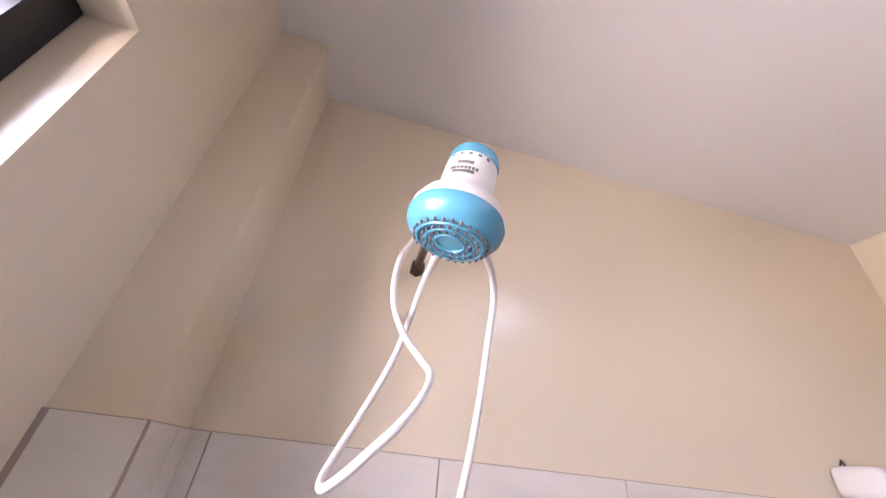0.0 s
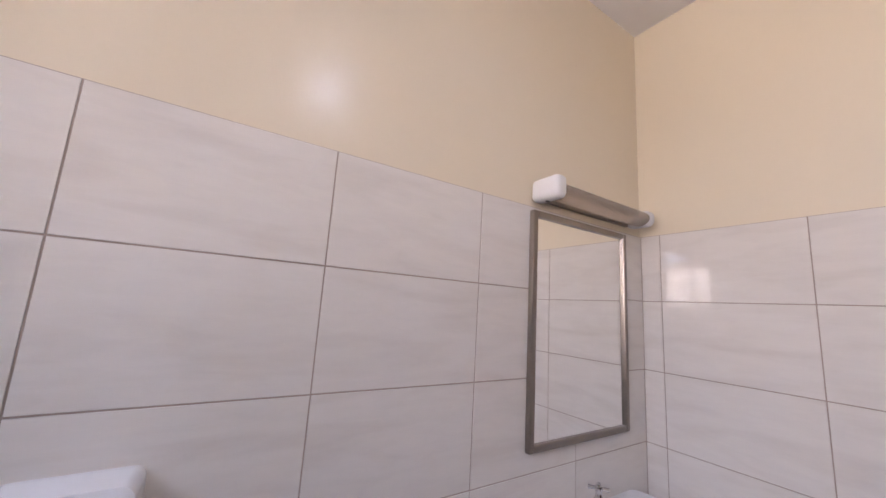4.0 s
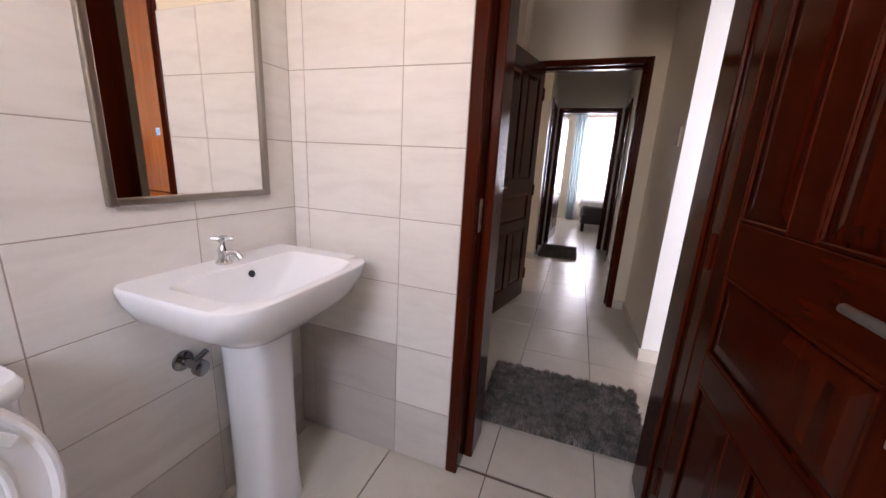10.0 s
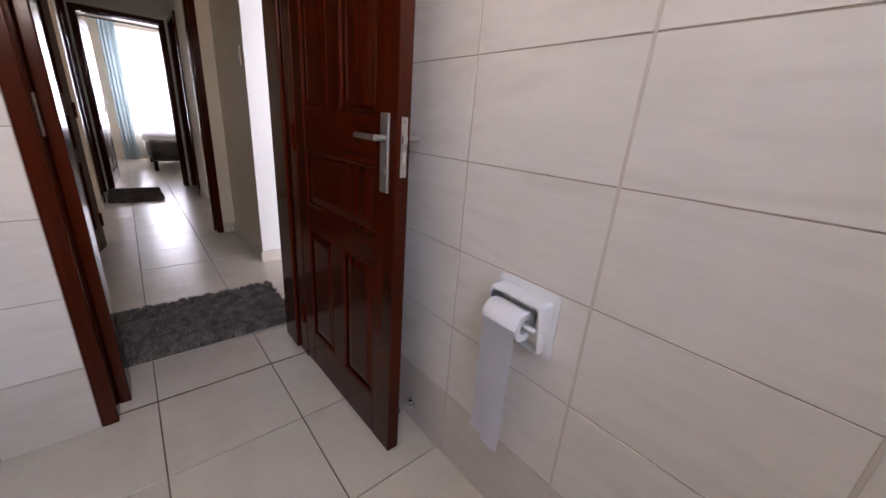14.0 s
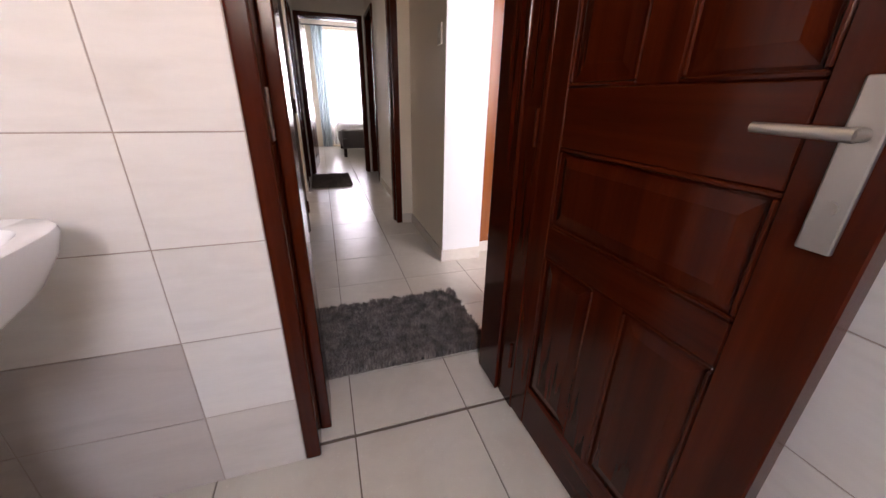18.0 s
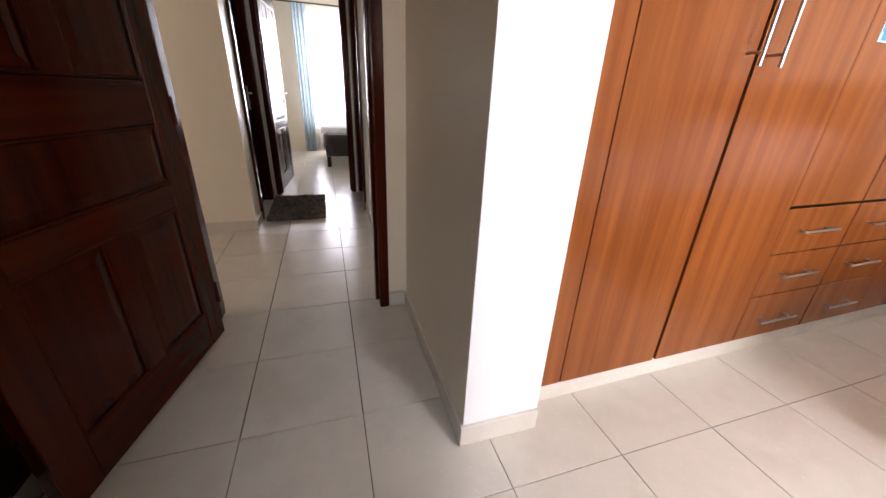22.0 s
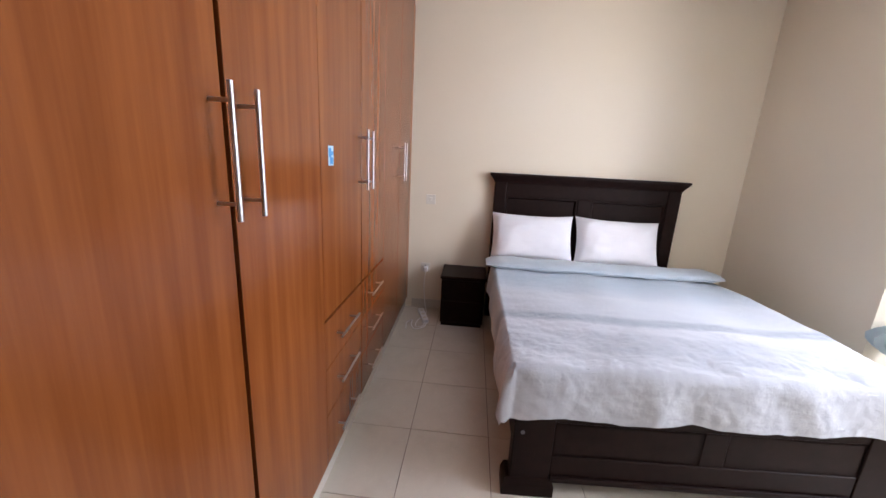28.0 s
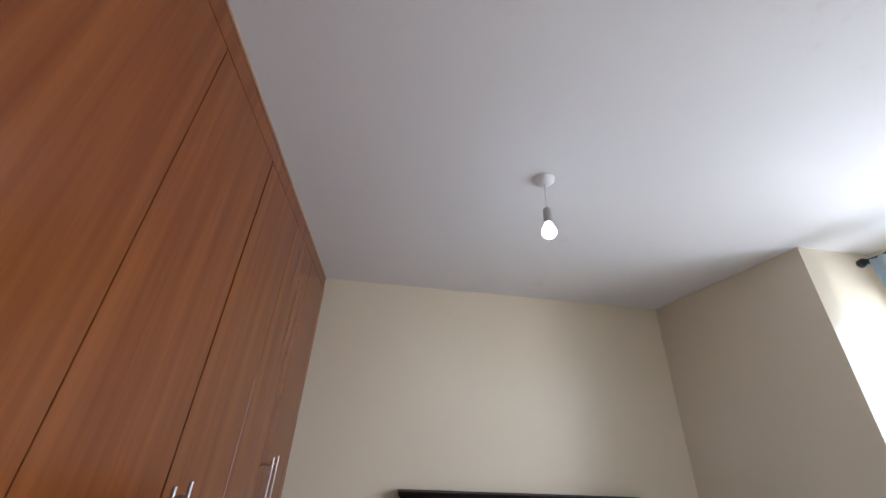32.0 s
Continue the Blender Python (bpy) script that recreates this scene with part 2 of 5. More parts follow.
MIRROR = plain("mirror_silver", (0.90, 0.90, 0.89), 0.015, 1.0, spread=0.0)
ALUMINIUM = plain("champagne_aluminium", (0.31, 0.275, 0.24), 0.33, 0.9, spread=0.05)
BLACK = plain("black_paint", (0.012, 0.012, 0.014), 0.4)
PAPER = cloth("toilet_paper", (0.82, 0.83, 0.88), (0.78, 0.79, 0.84), 0.95, 120, 0.3, 0.0)
MAT_BASE = cloth("mat_backing", (0.06, 0.055, 0.052), (0.04, 0.037, 0.035))
COTTON = cloth("white_cotton", (0.80, 0.80, 0.83), (0.74, 0.74, 0.78), 0.9, 40, 0.15)
BEDDING_DARK = cloth("dark_bed_cover", (0.045, 0.035, 0.035), (0.03, 0.024, 0.025))
BULB_GLOW = glow("lit_bulb", (0.86, 0.93, 1.0), 14.0)


def frosted():
    m, n, l, b = nodes("frosted_tube")
    b.inputs["Base Color"].default_value = (0.80, 0.73, 0.66, 1)
    b.inputs["Roughness"].default_value = 0.22
    b.inputs["IOR"].default_value = 1.2
    b.inputs["Transmission Weight"].default_value = 0.75
    return m


def sheer():
    m, n, l, b = nodes("sheer_white_curtain")
    tr = n.new("ShaderNodeBsdfTranslucent")
    tr.inputs[0].default_value = (0.92, 0.92, 0.93, 1)
    cl = n.new("ShaderNodeBsdfTransparent")
    mx, mx2 = n.new("ShaderNodeMixShader"), n.new("ShaderNodeMixShader")
    b.inputs["Base Color"].default_value = (0.9, 0.9, 0.9, 1)
    mx.inputs[0].default_value = 0.5
    l.new(b.outputs[0], mx.inputs[1])
    l.new(tr.outputs[0], mx.inputs[2])
    mx2.inputs[0].default_value = 0.45
    l.new(mx.outputs[0], mx2.inputs[1])
    l.new(cl.outputs[0], mx2.inputs[2])
    l.new(mx2.outputs[0], n["Material Output"].inputs[0])
    return m


def glass():
    m, n, l, b = nodes("clear_glass")
    b.inputs["Base Color"].default_value = (0.95, 0.97, 0.97, 1)
    b.inputs["Roughness"].default_value = 0.02
    b.inputs["Transmission Weight"].default_value = 1.0
    b.inputs["IOR"].default_value = 1.1
    return m


def fibre():
    m, n, l, b = nodes("grey_shaggy_fibre")
    geo = n.new("ShaderNodeNewGeometry")
    r = ramp(n, l, geo.outputs["Random Per Island"], [(0.0, (0.088, 0.071, 0.060)), (0.5, (0.215, 0.178, 0.154)), (0.85, (0.345, 0.296, 0.262)), (1.0, (0.47, 0.41, 0.37))])
    tuft = noise_tex(n, l, 20, 3)
    tone = ramp(n, l, tuft.outputs[0], [(0.38, (0.42, 0.42, 0.42)), (0.62, (1.16, 1.14, 1.12))])
    l.new(mixed(n, l, r.outputs[0], tone.outputs[0], 1.0, "MULTIPLY"), b.inputs["Base Color"])
    b.inputs["Roughness"].default_value = 0.6
    b.inputs["Sheen Weight"].default_value = 0.3
    return m


def duvet_cloth():
    """White fleecy cover with faint pale blue and grey bands across the bed."""
    m, n, l, b = nodes("fleecy_duvet_cover")
    tc = n.new("ShaderNodeTexCoord")
    sep = n.new("ShaderNodeSeparateXYZ")
    l.new(tc.outputs["Object"], sep.inputs[0])
    wob = noise_tex(n, l, 2.0, 3)
    ad = n.new("ShaderNodeMath")
    ad.operation = "MULTIPLY_ADD"
    ad.inputs[1].default_value = 0.05
    l.new(wob.outputs[0], ad.inputs[0])
    l.new(sep.outputs[0], ad.inputs[2])
    pos = n.new("ShaderNodeMapRange")
    pos.inputs[1].default_value, pos.inputs[2].default_value = 3.0, 4.56
    l.new(ad.outputs[0], pos.inputs[0])
    white, grey, blue = (0.495, 0.52, 0.57), (0.265, 0.305, 0.375), (0.27, 0.365, 0.455)
    pale, ash, sky_blue = (0.455, 0.495, 0.55), (0.395, 0.425, 0.48), (0.345, 0.415, 0.495)
    r = ramp(n, l, pos.outputs[0], [(0.0, white), (0.08, white), (0.13, ash), (0.24, ash), (0.27, white), (0.315, white), (0.34, grey), (0.375, grey),
                                   (0.40, pale), (0.56, pale), (0.65, sky_blue), (0.80, blue), (0.90, sky_blue), (1.0, (0.40, 0.48, 0.55))])
    fl = noise_tex(n, l, 30, 6, 0.7)
    speck = ramp(n, l, noise_tex(n, l, 22, 5, 0.75).outputs[0], [(0.45, (0, 0, 0)), (0.72, (0.42, 0.42, 0.42))])
    c = mixed(n, l, r.outputs[0], (0.42, 0.45, 0.51), speck.outputs[0])
    l.new(c, b.inputs["Base Color"])
    b.inputs["Roughness"].default_value = 0.95
    b.inputs["Sheen Weight"].default_value = 0.4
    bumped(n, l, b, fl.outputs[0], 0.5, 0.008)
    return m


def drape():
    """Thick cloth that lets some daylight through."""
    m = cloth("pale_blue_curtain", (0.50, 0.56, 0.58), (0.41, 0.48, 0.51), 0.8, 200, 0.2)
    n, l = m.node_tree.nodes, m.node_tree.links
    tr, mx = n.new("ShaderNodeBsdfTranslucent"), n.new("ShaderNodeMixShader")
    tr.inputs[0].default_value = (0.58, 0.68, 0.71, 1)
    mx.inputs[0].default_value = 0.4
    l.new(n["Principled BSDF"].outputs[0], mx.inputs[1])
    l.new(tr.outputs[0], mx.inputs[2])
    l.new(mx.outputs[0], n["Material Output"].inputs[0])
    return m


CURTAIN_BLUE = drape()
FROSTED, SHEER, GLASS, FIBRE, DUVET = frosted(), sheer(), glass(), fibre(), duvet_cloth()


# ---- building helpers ----
def box(bm, x0, x1, y0, y1, z0, z1, bevel=0.0, segs=1):
    made = bmesh.ops.create_cube(bm, size=1.0, matrix=Matrix.LocRotScale(((x0 + x1) / 2, (y0 + y1) / 2, (z0 + z1) / 2), None, (abs(x1 - x0), abs(y1 - y0), abs(z1 - z0))))
    if bevel:
        edges = {e for v in made["verts"] for e in v.link_edges}
        bmesh.ops.bevel(bm, geom=list(edges), offset=bevel, segments=segs, affect="EDGES", profile=0.5)
    return bm


def boxed(*dims, bevel=0.0, segs=1):
    return box(bmesh.new(), *dims, bevel=bevel, segs=segs)


def rod(bm, a, b, r, r2=None, n=12):
    a, b = Vector(a), Vector(b)
    d = b - a
    m = Matrix.Translation((a + b) / 2) @ d.to_track_quat("Z", "Y").to_matrix().to_4x4()
    bmesh.ops.create_cone(bm, cap_ends=True, segments=n, radius1=r, radius2=r if r2 is None else r2, depth=d.length, matrix=m)
    return bm


def rodded(a, b, r, r2=None, n=12):
    return rod(bmesh.new(), a, b, r, r2, n)


def rings(bm, loops, close_first=True, close_last=True):
    """Skin a list of equal-length loops of points."""
    vs = [[bm.verts.new(p) for p in lp] for lp in loops]
    k = len(vs[0])
    for a, b in zip(vs, vs[1:]):
        for i in range(k):
            bm.faces.new((a[i], a[(i + 1) % k], b[(i + 1) % k], b[i]))
    if close_first:
        bm.faces.new(list(reversed(vs[0])))
    if close_last:
        bm.faces.new(vs[-1])
    bmesh.ops.recalc_face_normals(bm, faces=bm.faces)
    return bm


def oval(cx, cy, hx, hy, z, p=2.0, n=40, xmin=None):
    pts = []
    for i in range(n):
        a = 2 * math.pi * i / n
        c, s = math.cos(a), math.sin(a)
        x = cx + hx * math.copysign(abs(c) ** (2 / p), c)
        y = cy + hy * math.copysign(abs(s) ** (2 / p), s)
        pts.append((x if xmin is None else max(x, xmin), y, z))
    return pts


def lathe(profile, n=32, at=(0, 0, 0), turn=None):
    """Turn (radius, height) pairs about z, then place."""
    bm = bmesh.new()
    m = Matrix.Translation(at) @ (turn or Matrix())
    loops = [[m @ Vector((r * math.cos(2 * math.pi * i / n), r * math.sin(2 * math.pi * i / n), z)) for i in range(n)] for r, z in profile]
    return rings(bm, loops)


def tube(points, r, n=10, smooth=6):
    """A round hose along a smoothed line of points."""
    pts = [Vector(p) for p in points]
    fine = []
    for i in range(len(pts) - 1):
        p0, p1, p2, p3 = pts[max(i - 1, 0)], pts[i], pts[i + 1], pts[min(i + 2, len(pts) - 1)]
        for k in range(smooth):
            t = k / smooth
            fine.append(0.5 * ((2 * p1) + (p2 - p0) * t + (2 * p0 - 5 * p1 + 4 * p2 - p3) * t * t + (3 * p1 - p0 - 3 * p2 + p3) * t ** 3))
    fine.append(pts[-1])
    loops, side = [], None
    for i, p in enumerate(fine):
        d = (fine[min(i + 1, len(fine) - 1)] - fine[max(i - 1, 0)]).normalized()
        if side is None:
            side = d.orthogonal().normalized()
        side = (side - d * side.dot(d)).normalized()
        up = d.cross(side)
        loops.append([p + r * (math.cos(2 * math.pi * k / n) * side + math.sin(2 * math.pi * k / n) * up) for k in range(n)])
    return rings(bmesh.new(), loops)


def mesh_of(name, bm, material, smooth=False):
    me = bpy.data.meshes.new(name)
    if smooth:
        for f in bm.faces:
            f.smooth = True
        for e in bm.edges:
            if len(e.link_faces) == 2 and e.calc_face_angle(0) > radians(38):
                e.smooth = False
    bm.to_mesh(me)
    bm.free()
    me.materials.append(material)
    return me


def part(name, bm, material, parent, label="", smooth=False):
    """One bmesh as one mesh object under a thing or a part; coordinates are those of the parent."""
    ob = new(name, mesh_of(name, bm, material, smooth))
    ob.parent = parent
    return tagged(ob, label)


def structure(name, bm, material, label, category, smooth=False):
    return tagged(new(name, mesh_of(name, bm, material, smooth)), label, category, kind="structure")


def solid(name, bm, material, label, category, group="", smooth=False):
    return tagged(new(name, mesh_of(name, bm, material, smooth)), label, category, group)


def thing(name, label, category, group="", kind="", m=None):
    ob = new(name)
    ob.empty_display_size = 0.1
    if m is not None:
        ob.matrix_basis = m
    return tagged(ob, label, category, group, kind)


import functools

# ---- the large structure ----
CEIL = 2.64
BACK = -2.16      # back wall of the bathroom
PAPER_X = 1.612   # wall with the paper holder
WARD_Y = 1.397    # fronts of the wardrobe
HEAD_X = 4.93     # wall behind the bed
BED_SIDE_Y = -1.30
FLOOR_X, FLOOR_Y, PITCH = 0.865, 1.13, 0.4095


def wall(name, pieces, material, label):
    bm = bmesh.new()
    for p in pieces:
        box(bm, *p)
    return structure(name, bm, material, label, "wall")


TOP = CEIL + 0.12
wall_mirror = wall("wall_mirror_side", [(-0.15, 0, BACK - 0.15, 0.0, 0, TOP)], CREAM_GLOSS, "cream painted bathroom wall tiled to shoulder height")
wall("wall_corner_column", [(0.0, 0.165, BACK, -2.045, 0, CEIL)], CREAM_GLOSS, "cream painted concrete column in the shower corner")
wall_bath_door = wall("wall_bath_door", [(-0.15, 0.37, 0, 0.19, 0, TOP), (0.37, 0.709, 0, 0.245, 0, TOP), (1.474, 1.855, 0, 0.245, 0, TOP), (0.709, 1.474, 0, 0.245, 2.085, TOP)], CREAM_GLOSS, "cream painted wall around the bathroom door, half tiled")
wall_paper = wall("wall_paper_side", [(PAPER_X, 1.855, BACK - 0.15, 0.0, 0, TOP)], CREAM_GLOSS, "cream bathroom wall covered with pale glazed tiles")
wall_back = wall("wall_bath_window", [(0.0, 0.414, BACK - 0.18, BACK, 0, TOP), (1.10, PAPER_X, BACK - 0.18, BACK, 0, TOP), (0.414, 1.10, BACK - 0.18, BACK, 0, 1.52), (0.414, 1.10, BACK - 0.18, BACK, 2.17, TOP)],
                 CREAM_GLOSS, "cream bathroom wall with a high window")
wall("wall_bedroom_stub", [(1.705, 1.855, 0.245, 0.4655, 0, TOP)], CREAM, "cream wall end between bathroom passage and bedroom")
wall("wall_wardrobe_end", [(1.585, 1.865, 1.322, 2.24, 0, TOP)], CREAM, "cream wall between passage and wardrobe")
wall("wall_wardrobe_end_face", [(1.5852, 1.8648, 1.318, 1.322, 0, TOP)], WHITE_PAINT, "white painted wall end beside the wardrobe")
wall("wall_wardrobe_back", [(1.865, HEAD_X + 0.15, 2.05, 2.2, 0, TOP)], CREAM, "plain wall behind the wardrobe")
wall("wall_headboard", [(HEAD_X, HEAD_X + 0.15, BED_SIDE_Y - 0.6, 2.05, 0, TOP)], CREAM, "cream painted bedroom wall behind the bed")
wall("wall_bed_side", [(3.737, HEAD_X, BED_SIDE_Y - 0.6, BED_SIDE_Y, 0, TOP)], CREAM, "cream painted bedroom wall beside the window bay")
wall("wall_bedroom_window", [(1.855, 2.20, -1.9, -1.75, 0, TOP), (3.65, 3.737, -1.9, -1.75, 0, TOP), (2.20, 3.65, -1.9, -1.75, 0, 0.75), (2.20, 3.65, -1.9, -1.75, 2.35, TOP)], CREAM, "cream wall of the window bay")
# passage, hall and the far bedroom
wall("wall_closet_side", [(-0.45, -0.30, 0.19, 2.24, 0, TOP), (-0.30, 0.37, 1.60, 2.24, 0, TOP), (0.37, 0.52, 1.95, 2.24, 0, TOP)], CREAM, "cream wall round the open closet")
wall("wall_bedroom_door", [(-2.0, 0.585, 2.24, 2.42, 0, TOP), (1.488, 1.585, 2.24, 2.42, 0, TOP), (0.585, 1.488, 2.24, 2.42, 2.075, TOP)], CREAM, "cream wall around the bedroom door")
wall("wall_hall_right", [(1.56, 1.71, 2.42, 4.05, 0, TOP), (1.56, 1.71, 4.85, 5.0, 0, TOP), (1.56, 1.71, 4.05, 4.85, 2.08, TOP)], WHITE_PAINT, "pale wall of the hall")
wall("wall_hall_corner", [(-2.0, 0.44, 3.65, 4.80, 0, TOP), (0.44, 0.62, 3.65, 3.90, 0, TOP), (0.44, 0.62, 4.64, 4.80, 0, TOP), (0.44, 0.62, 3.90, 4.64, 2.08, TOP)], CREAM, "cream wall corner in the hall")
wall("wall_far_door", [(0.62, 0.655, 4.80, 4.97, 0, TOP), (1.52, 1.56, 4.80, 4.97, 0, TOP), (0.655, 1.52, 4.80, 4.97, 2.075, TOP)], WHITE_PAINT, "pale wall around the door of the far bedroom")
wall("wall_far_left", [(-0.15, 0.0, 4.80, 6.1, 0, TOP), (-0.15, 0.0, 7.5, 8.3, 0, TOP), (-0.15, 0.0, 6.1, 7.5, 0, 0.9), (-0.15, 0.0, 6.1, 7.5, 2.2, TOP), (0.0, 0.62, 4.80, 4.97, 0, TOP)], CREAM, "cream wall with a side window in the far bedroom")
wall("wall_far_window", [(-0.15, 0.95, 8.15, 8.3, 0, TOP), (2.35, 3.4, 8.15, 8.3, 0, TOP), (0.95, 2.35, 8.15, 8.3, 0, 0.55), (0.95, 2.35, 8.15, 8.3, 2.3, TOP)], CREAM, "cream wall with a wide window in the far bedroom")
wall("wall_far_right", [(3.25, 3.4, 4.80, 8.15, 0, TOP), (1.71, 3.25, 4.80, 4.97, 0, TOP), (1.56, 1.71, 5.0, 5.06, 0, TOP)], CREAM, "cream wall of the far bedroom")
wall("wall_hall_end", [(-2.15, -2.0, 2.24, 4.80, 0, TOP), (1.685, 3.25, 2.35, 2.5, 0, TOP)], CREAM, "plain wall closing the hall")
structure("ceiling", boxed(-2.2, HEAD_X + 0.2, BACK - 0.2, 8.35, CEIL, CEIL + 0.12), CEILING, "smooth white painted ceiling", "ceiling")

# floors: slabs with loose tiles on them
GAP = 0.0032


@functools.lru_cache(None)
def tile_mesh(w, h, t, material_name):
    """A tile lying in its own xy plane, face up, with eased edges."""
    bm = bmesh.new()
    e = 0.0007
    lo = [bm.verts.new((sx * w / 2, sy * h / 2, 0)) for sx, sy in ((-1, -1), (1, -1), (1, 1), (-1, 1))]
    mid = [bm.verts.new((sx * w / 2, sy * h / 2, t - e)) for sx, sy in ((-1, -1), (1, -1), (1, 1), (-1, 1))]
    hi = [bm.verts.new((sx * (w / 2 - e), sy * (h / 2 - e), t)) for sx, sy in ((-1, -1), (1, -1), (1, 1), (-1, 1))]
    for a, b in ((lo, mid), (mid, hi)):
        for i in range(4):
            bm.faces.new((a[i], a[(i + 1) % 4], b[(i + 1) % 4], b[i]))
    bm.faces.new(hi)
    me = bpy.data.meshes.new("tile")
    bm.to_mesh(me)
    bm.free()
    me.materials.append(bpy.data.materials[material_name])
    return me


def cuts(lo, hi, first, pitch):
    """Joint lines of a grid, clipped to lo..hi."""
    k = math.ceil((lo - first) / pitch + 1e-6)
    lines = [lo]
    while first + k * pitch < hi - 0.012:
        if first + k * pitch > lo + 0.012:
            lines.append(first + k * pitch)
        k += 1
    return lines + [hi]


def lay_floor(parent, x0, x1, y0, y1, fx, fy, gap=0.003):
    xs, ys = cuts(x0, x1, fx, PITCH), cuts(y0, y1, fy, 0.40)
    for xa, xb in zip(xs, xs[1:]):
        for ya, yb in zip(ys, ys[1:]):
            ob = new("floor_tile", tile_mesh(round(xb - xa - gap, 4), round(yb - ya - gap, 4), 0.006, FLOOR_TILE.name))
            ob.matrix_basis = pose((xa + xb) / 2, (ya + yb) / 2, -0.006 + random.uniform(-0.0004, 0.0004), random.uniform(-0.06, 0.06), random.uniform(-0.06, 0.06), 0)
            ob.parent = parent


def tile_wall(parent, origin, along, us, vs, thick=0.008, batch=None):
    """Tiles on an upright wall: origin on the wall, along = unit way of the rows; the face looks to the right-hand side of it turned up."""
    ax = Vector(along)
    up = Vector((0, 0, 1))
    out = ax.cross(up)
    for ua, ub in zip(us, us[1:]):
        for va, vb in zip(vs, vs[1:]):
            ob = new("tile", tile_mesh(round(abs(ub - ua) - GAP, 3), round(vb - va - GAP, 3), thick, (batch(ua, va) if batch else BASE_TILE if va < 0.2 else WALL_TILE).name))
            c = Vector(origin) + ax * (ua + ub) / 2 + up * (va + vb) / 2 + out * random.uniform(-0.0006, 0.0)
            m = Matrix((ax, up, out)).transposed().to_4x4()
            m.translation = c
            ob.matrix_basis = m @ pose(0, 0, 0, random.uniform(-0.1, 0.1), random.uniform(-0.1, 0.1), 0)
            ob.parent = parent


ROWS_Z = [0.0, 0.25, 0.50, 0.75, 0.998, 1.248, 1.498, 1.747]

# ---- doors and frames ----
def door_leaf(label, m, width=0.72, height=2.02, thick=0.042, flip=1, reach=0.036):
    """A panelled leaf: hinge at the origin, leaf along +x, faces at y = 0 and y = thick. The handle is near the free end."""
    d = thing("panelled_door", label, "door", m=m)
    t = thick
    st = 0.105
    mid = width / 2
    for x0, x1 in ((0, st), (width - st, width)):
        part("stile", boxed(x0, x1, 0, t, 0.008, height, bevel=0.003), MAHOGANY, d)
    for z0, z1 in ((0.008, 0.17), (0.66, 0.75), (0.96, 1.10), (height - 0.12, height)):
        part("rail", boxed(st, width - st, 0.001, t - 0.001, z0, z1, bevel=0.003), MAHOGANY_ACROSS, d)
    for z0, z1 in ((0.17, 0.66), (1.10, height - 0.12)):
        part("muntin", boxed(mid - 0.045, mid + 0.045, 0.001, t - 0.001, z0, z1, bevel=0.003), MAHOGANY, d)
    fields = [(st, mid - 0.045, 0.17, 0.66), (mid + 0.045, width - st, 0.17, 0.66), (st, mid - 0.045, 1.10, height - 0.12), (mid + 0.045, width - st, 1.10, height - 0.12), (st, width - st, 0.75, 0.96)]
    for x0, x1, z0, z1 in fields:
        bm = bmesh.new()
        for y_edge, y_face in ((t * 0.18, 0.003), (t * 0.82, t - 0.003)):
            loops = []
            for inset, y in ((0.0, y_edge), (0.016, y_edge), (0.045, y_face), (0.050, y_face)):
                loops.append([(x0 + inset, y, z0 + inset), (x1 - inset, y, z0 + inset), (x1 - inset, y, z1 - inset), (x0 + inset, y, z1 - inset)])
            rings(bm, loops, True, True)
        part("raised_panel", bm, MAHOGANY, d)
        # moulding round the field
        for y0, y1 in ((0.0005, t * 0.18), (t * 0.82, t - 0.0005)):
            bm = bmesh.new()
            for a in ((x0, x1, z0, z0 + 0.010), (x0, x1, z1 - 0.010, z1), (x0, x0 + 0.010, z0 + 0.010, z1 - 0.010), (x1 - 0.010, x1, z0 + 0.010, z1 - 0.010)):
                box(bm, a[0], a[1], y0, y1, a[2], a[3], bevel=0.003)
            part("moulding", bm, MAHOGANY_ACROSS, d)
    hx, hz = width - 0.049, 1.04
    for s, y in ((-1, 0.0), (1, t)):
        plate = part("handle_plate", boxed(hx - 0.019, hx + 0.019, min(y, y + s * 0.008), max(y, y + s * 0.008), hz - 0.142, hz + 0.062, bevel=0.003, segs=2), BRUSHED, d, "brushed steel handle plate")
        bm = bmesh.new()
        far = reach if s > 0 else 0.036
        rod(bm, (hx, y, hz), (hx, y + s * (far + 0.002), hz), 0.0085)
        rod(bm, (hx + 0.007, y + s * far, hz), (hx - 0.098, y + s * far, hz + 0.002), 0.0082, 0.0068)
        part("lever", bm, BRUSHED, plate, smooth=True)
        part("key_cylinder", rodded((hx, y, hz - 0.085), (hx, y + s * 0.012, hz - 0.085), 0.009), BRUSHED, plate, smooth=True)
    strike = part("lock_strip", boxed(width - 0.0005, width + 0.002, t / 2 - 0.009, t / 2 + 0.009, hz - 0.095, hz + 0.055), BRUSHED, d, "steel lock strip on the door edge")
    part("latch", boxed(width + 0.002, width + 0.010, t / 2 - 0.007, t / 2 + 0.007, hz - 0.012, hz + 0.012, bevel=0.002), CHROME, strike)
    part("dead_bolt", boxed(width + 0.002, width + 0.005, t / 2 - 0.006, t / 2 + 0.006, hz - 0.062, hz - 0.030, bevel=0.001), CHROME, strike)
    for z in (hz + 0.042, hz - 0.082):
        part("screw", rodded((width + 0.002, t / 2, z), (width + 0.003, t / 2, z), 0.004, n=8), CHROME, strike)
    for z in (0.22, 1.0, 1.80):
        part("hinge", rodded((-0.004, t / 2 + flip * (t / 2 + 0.004), z - 0.05), (-0.004, t / 2 + flip * (t / 2 + 0.004), z + 0.05), 0.006), MAHOGANY, d, smooth=True)
    return d


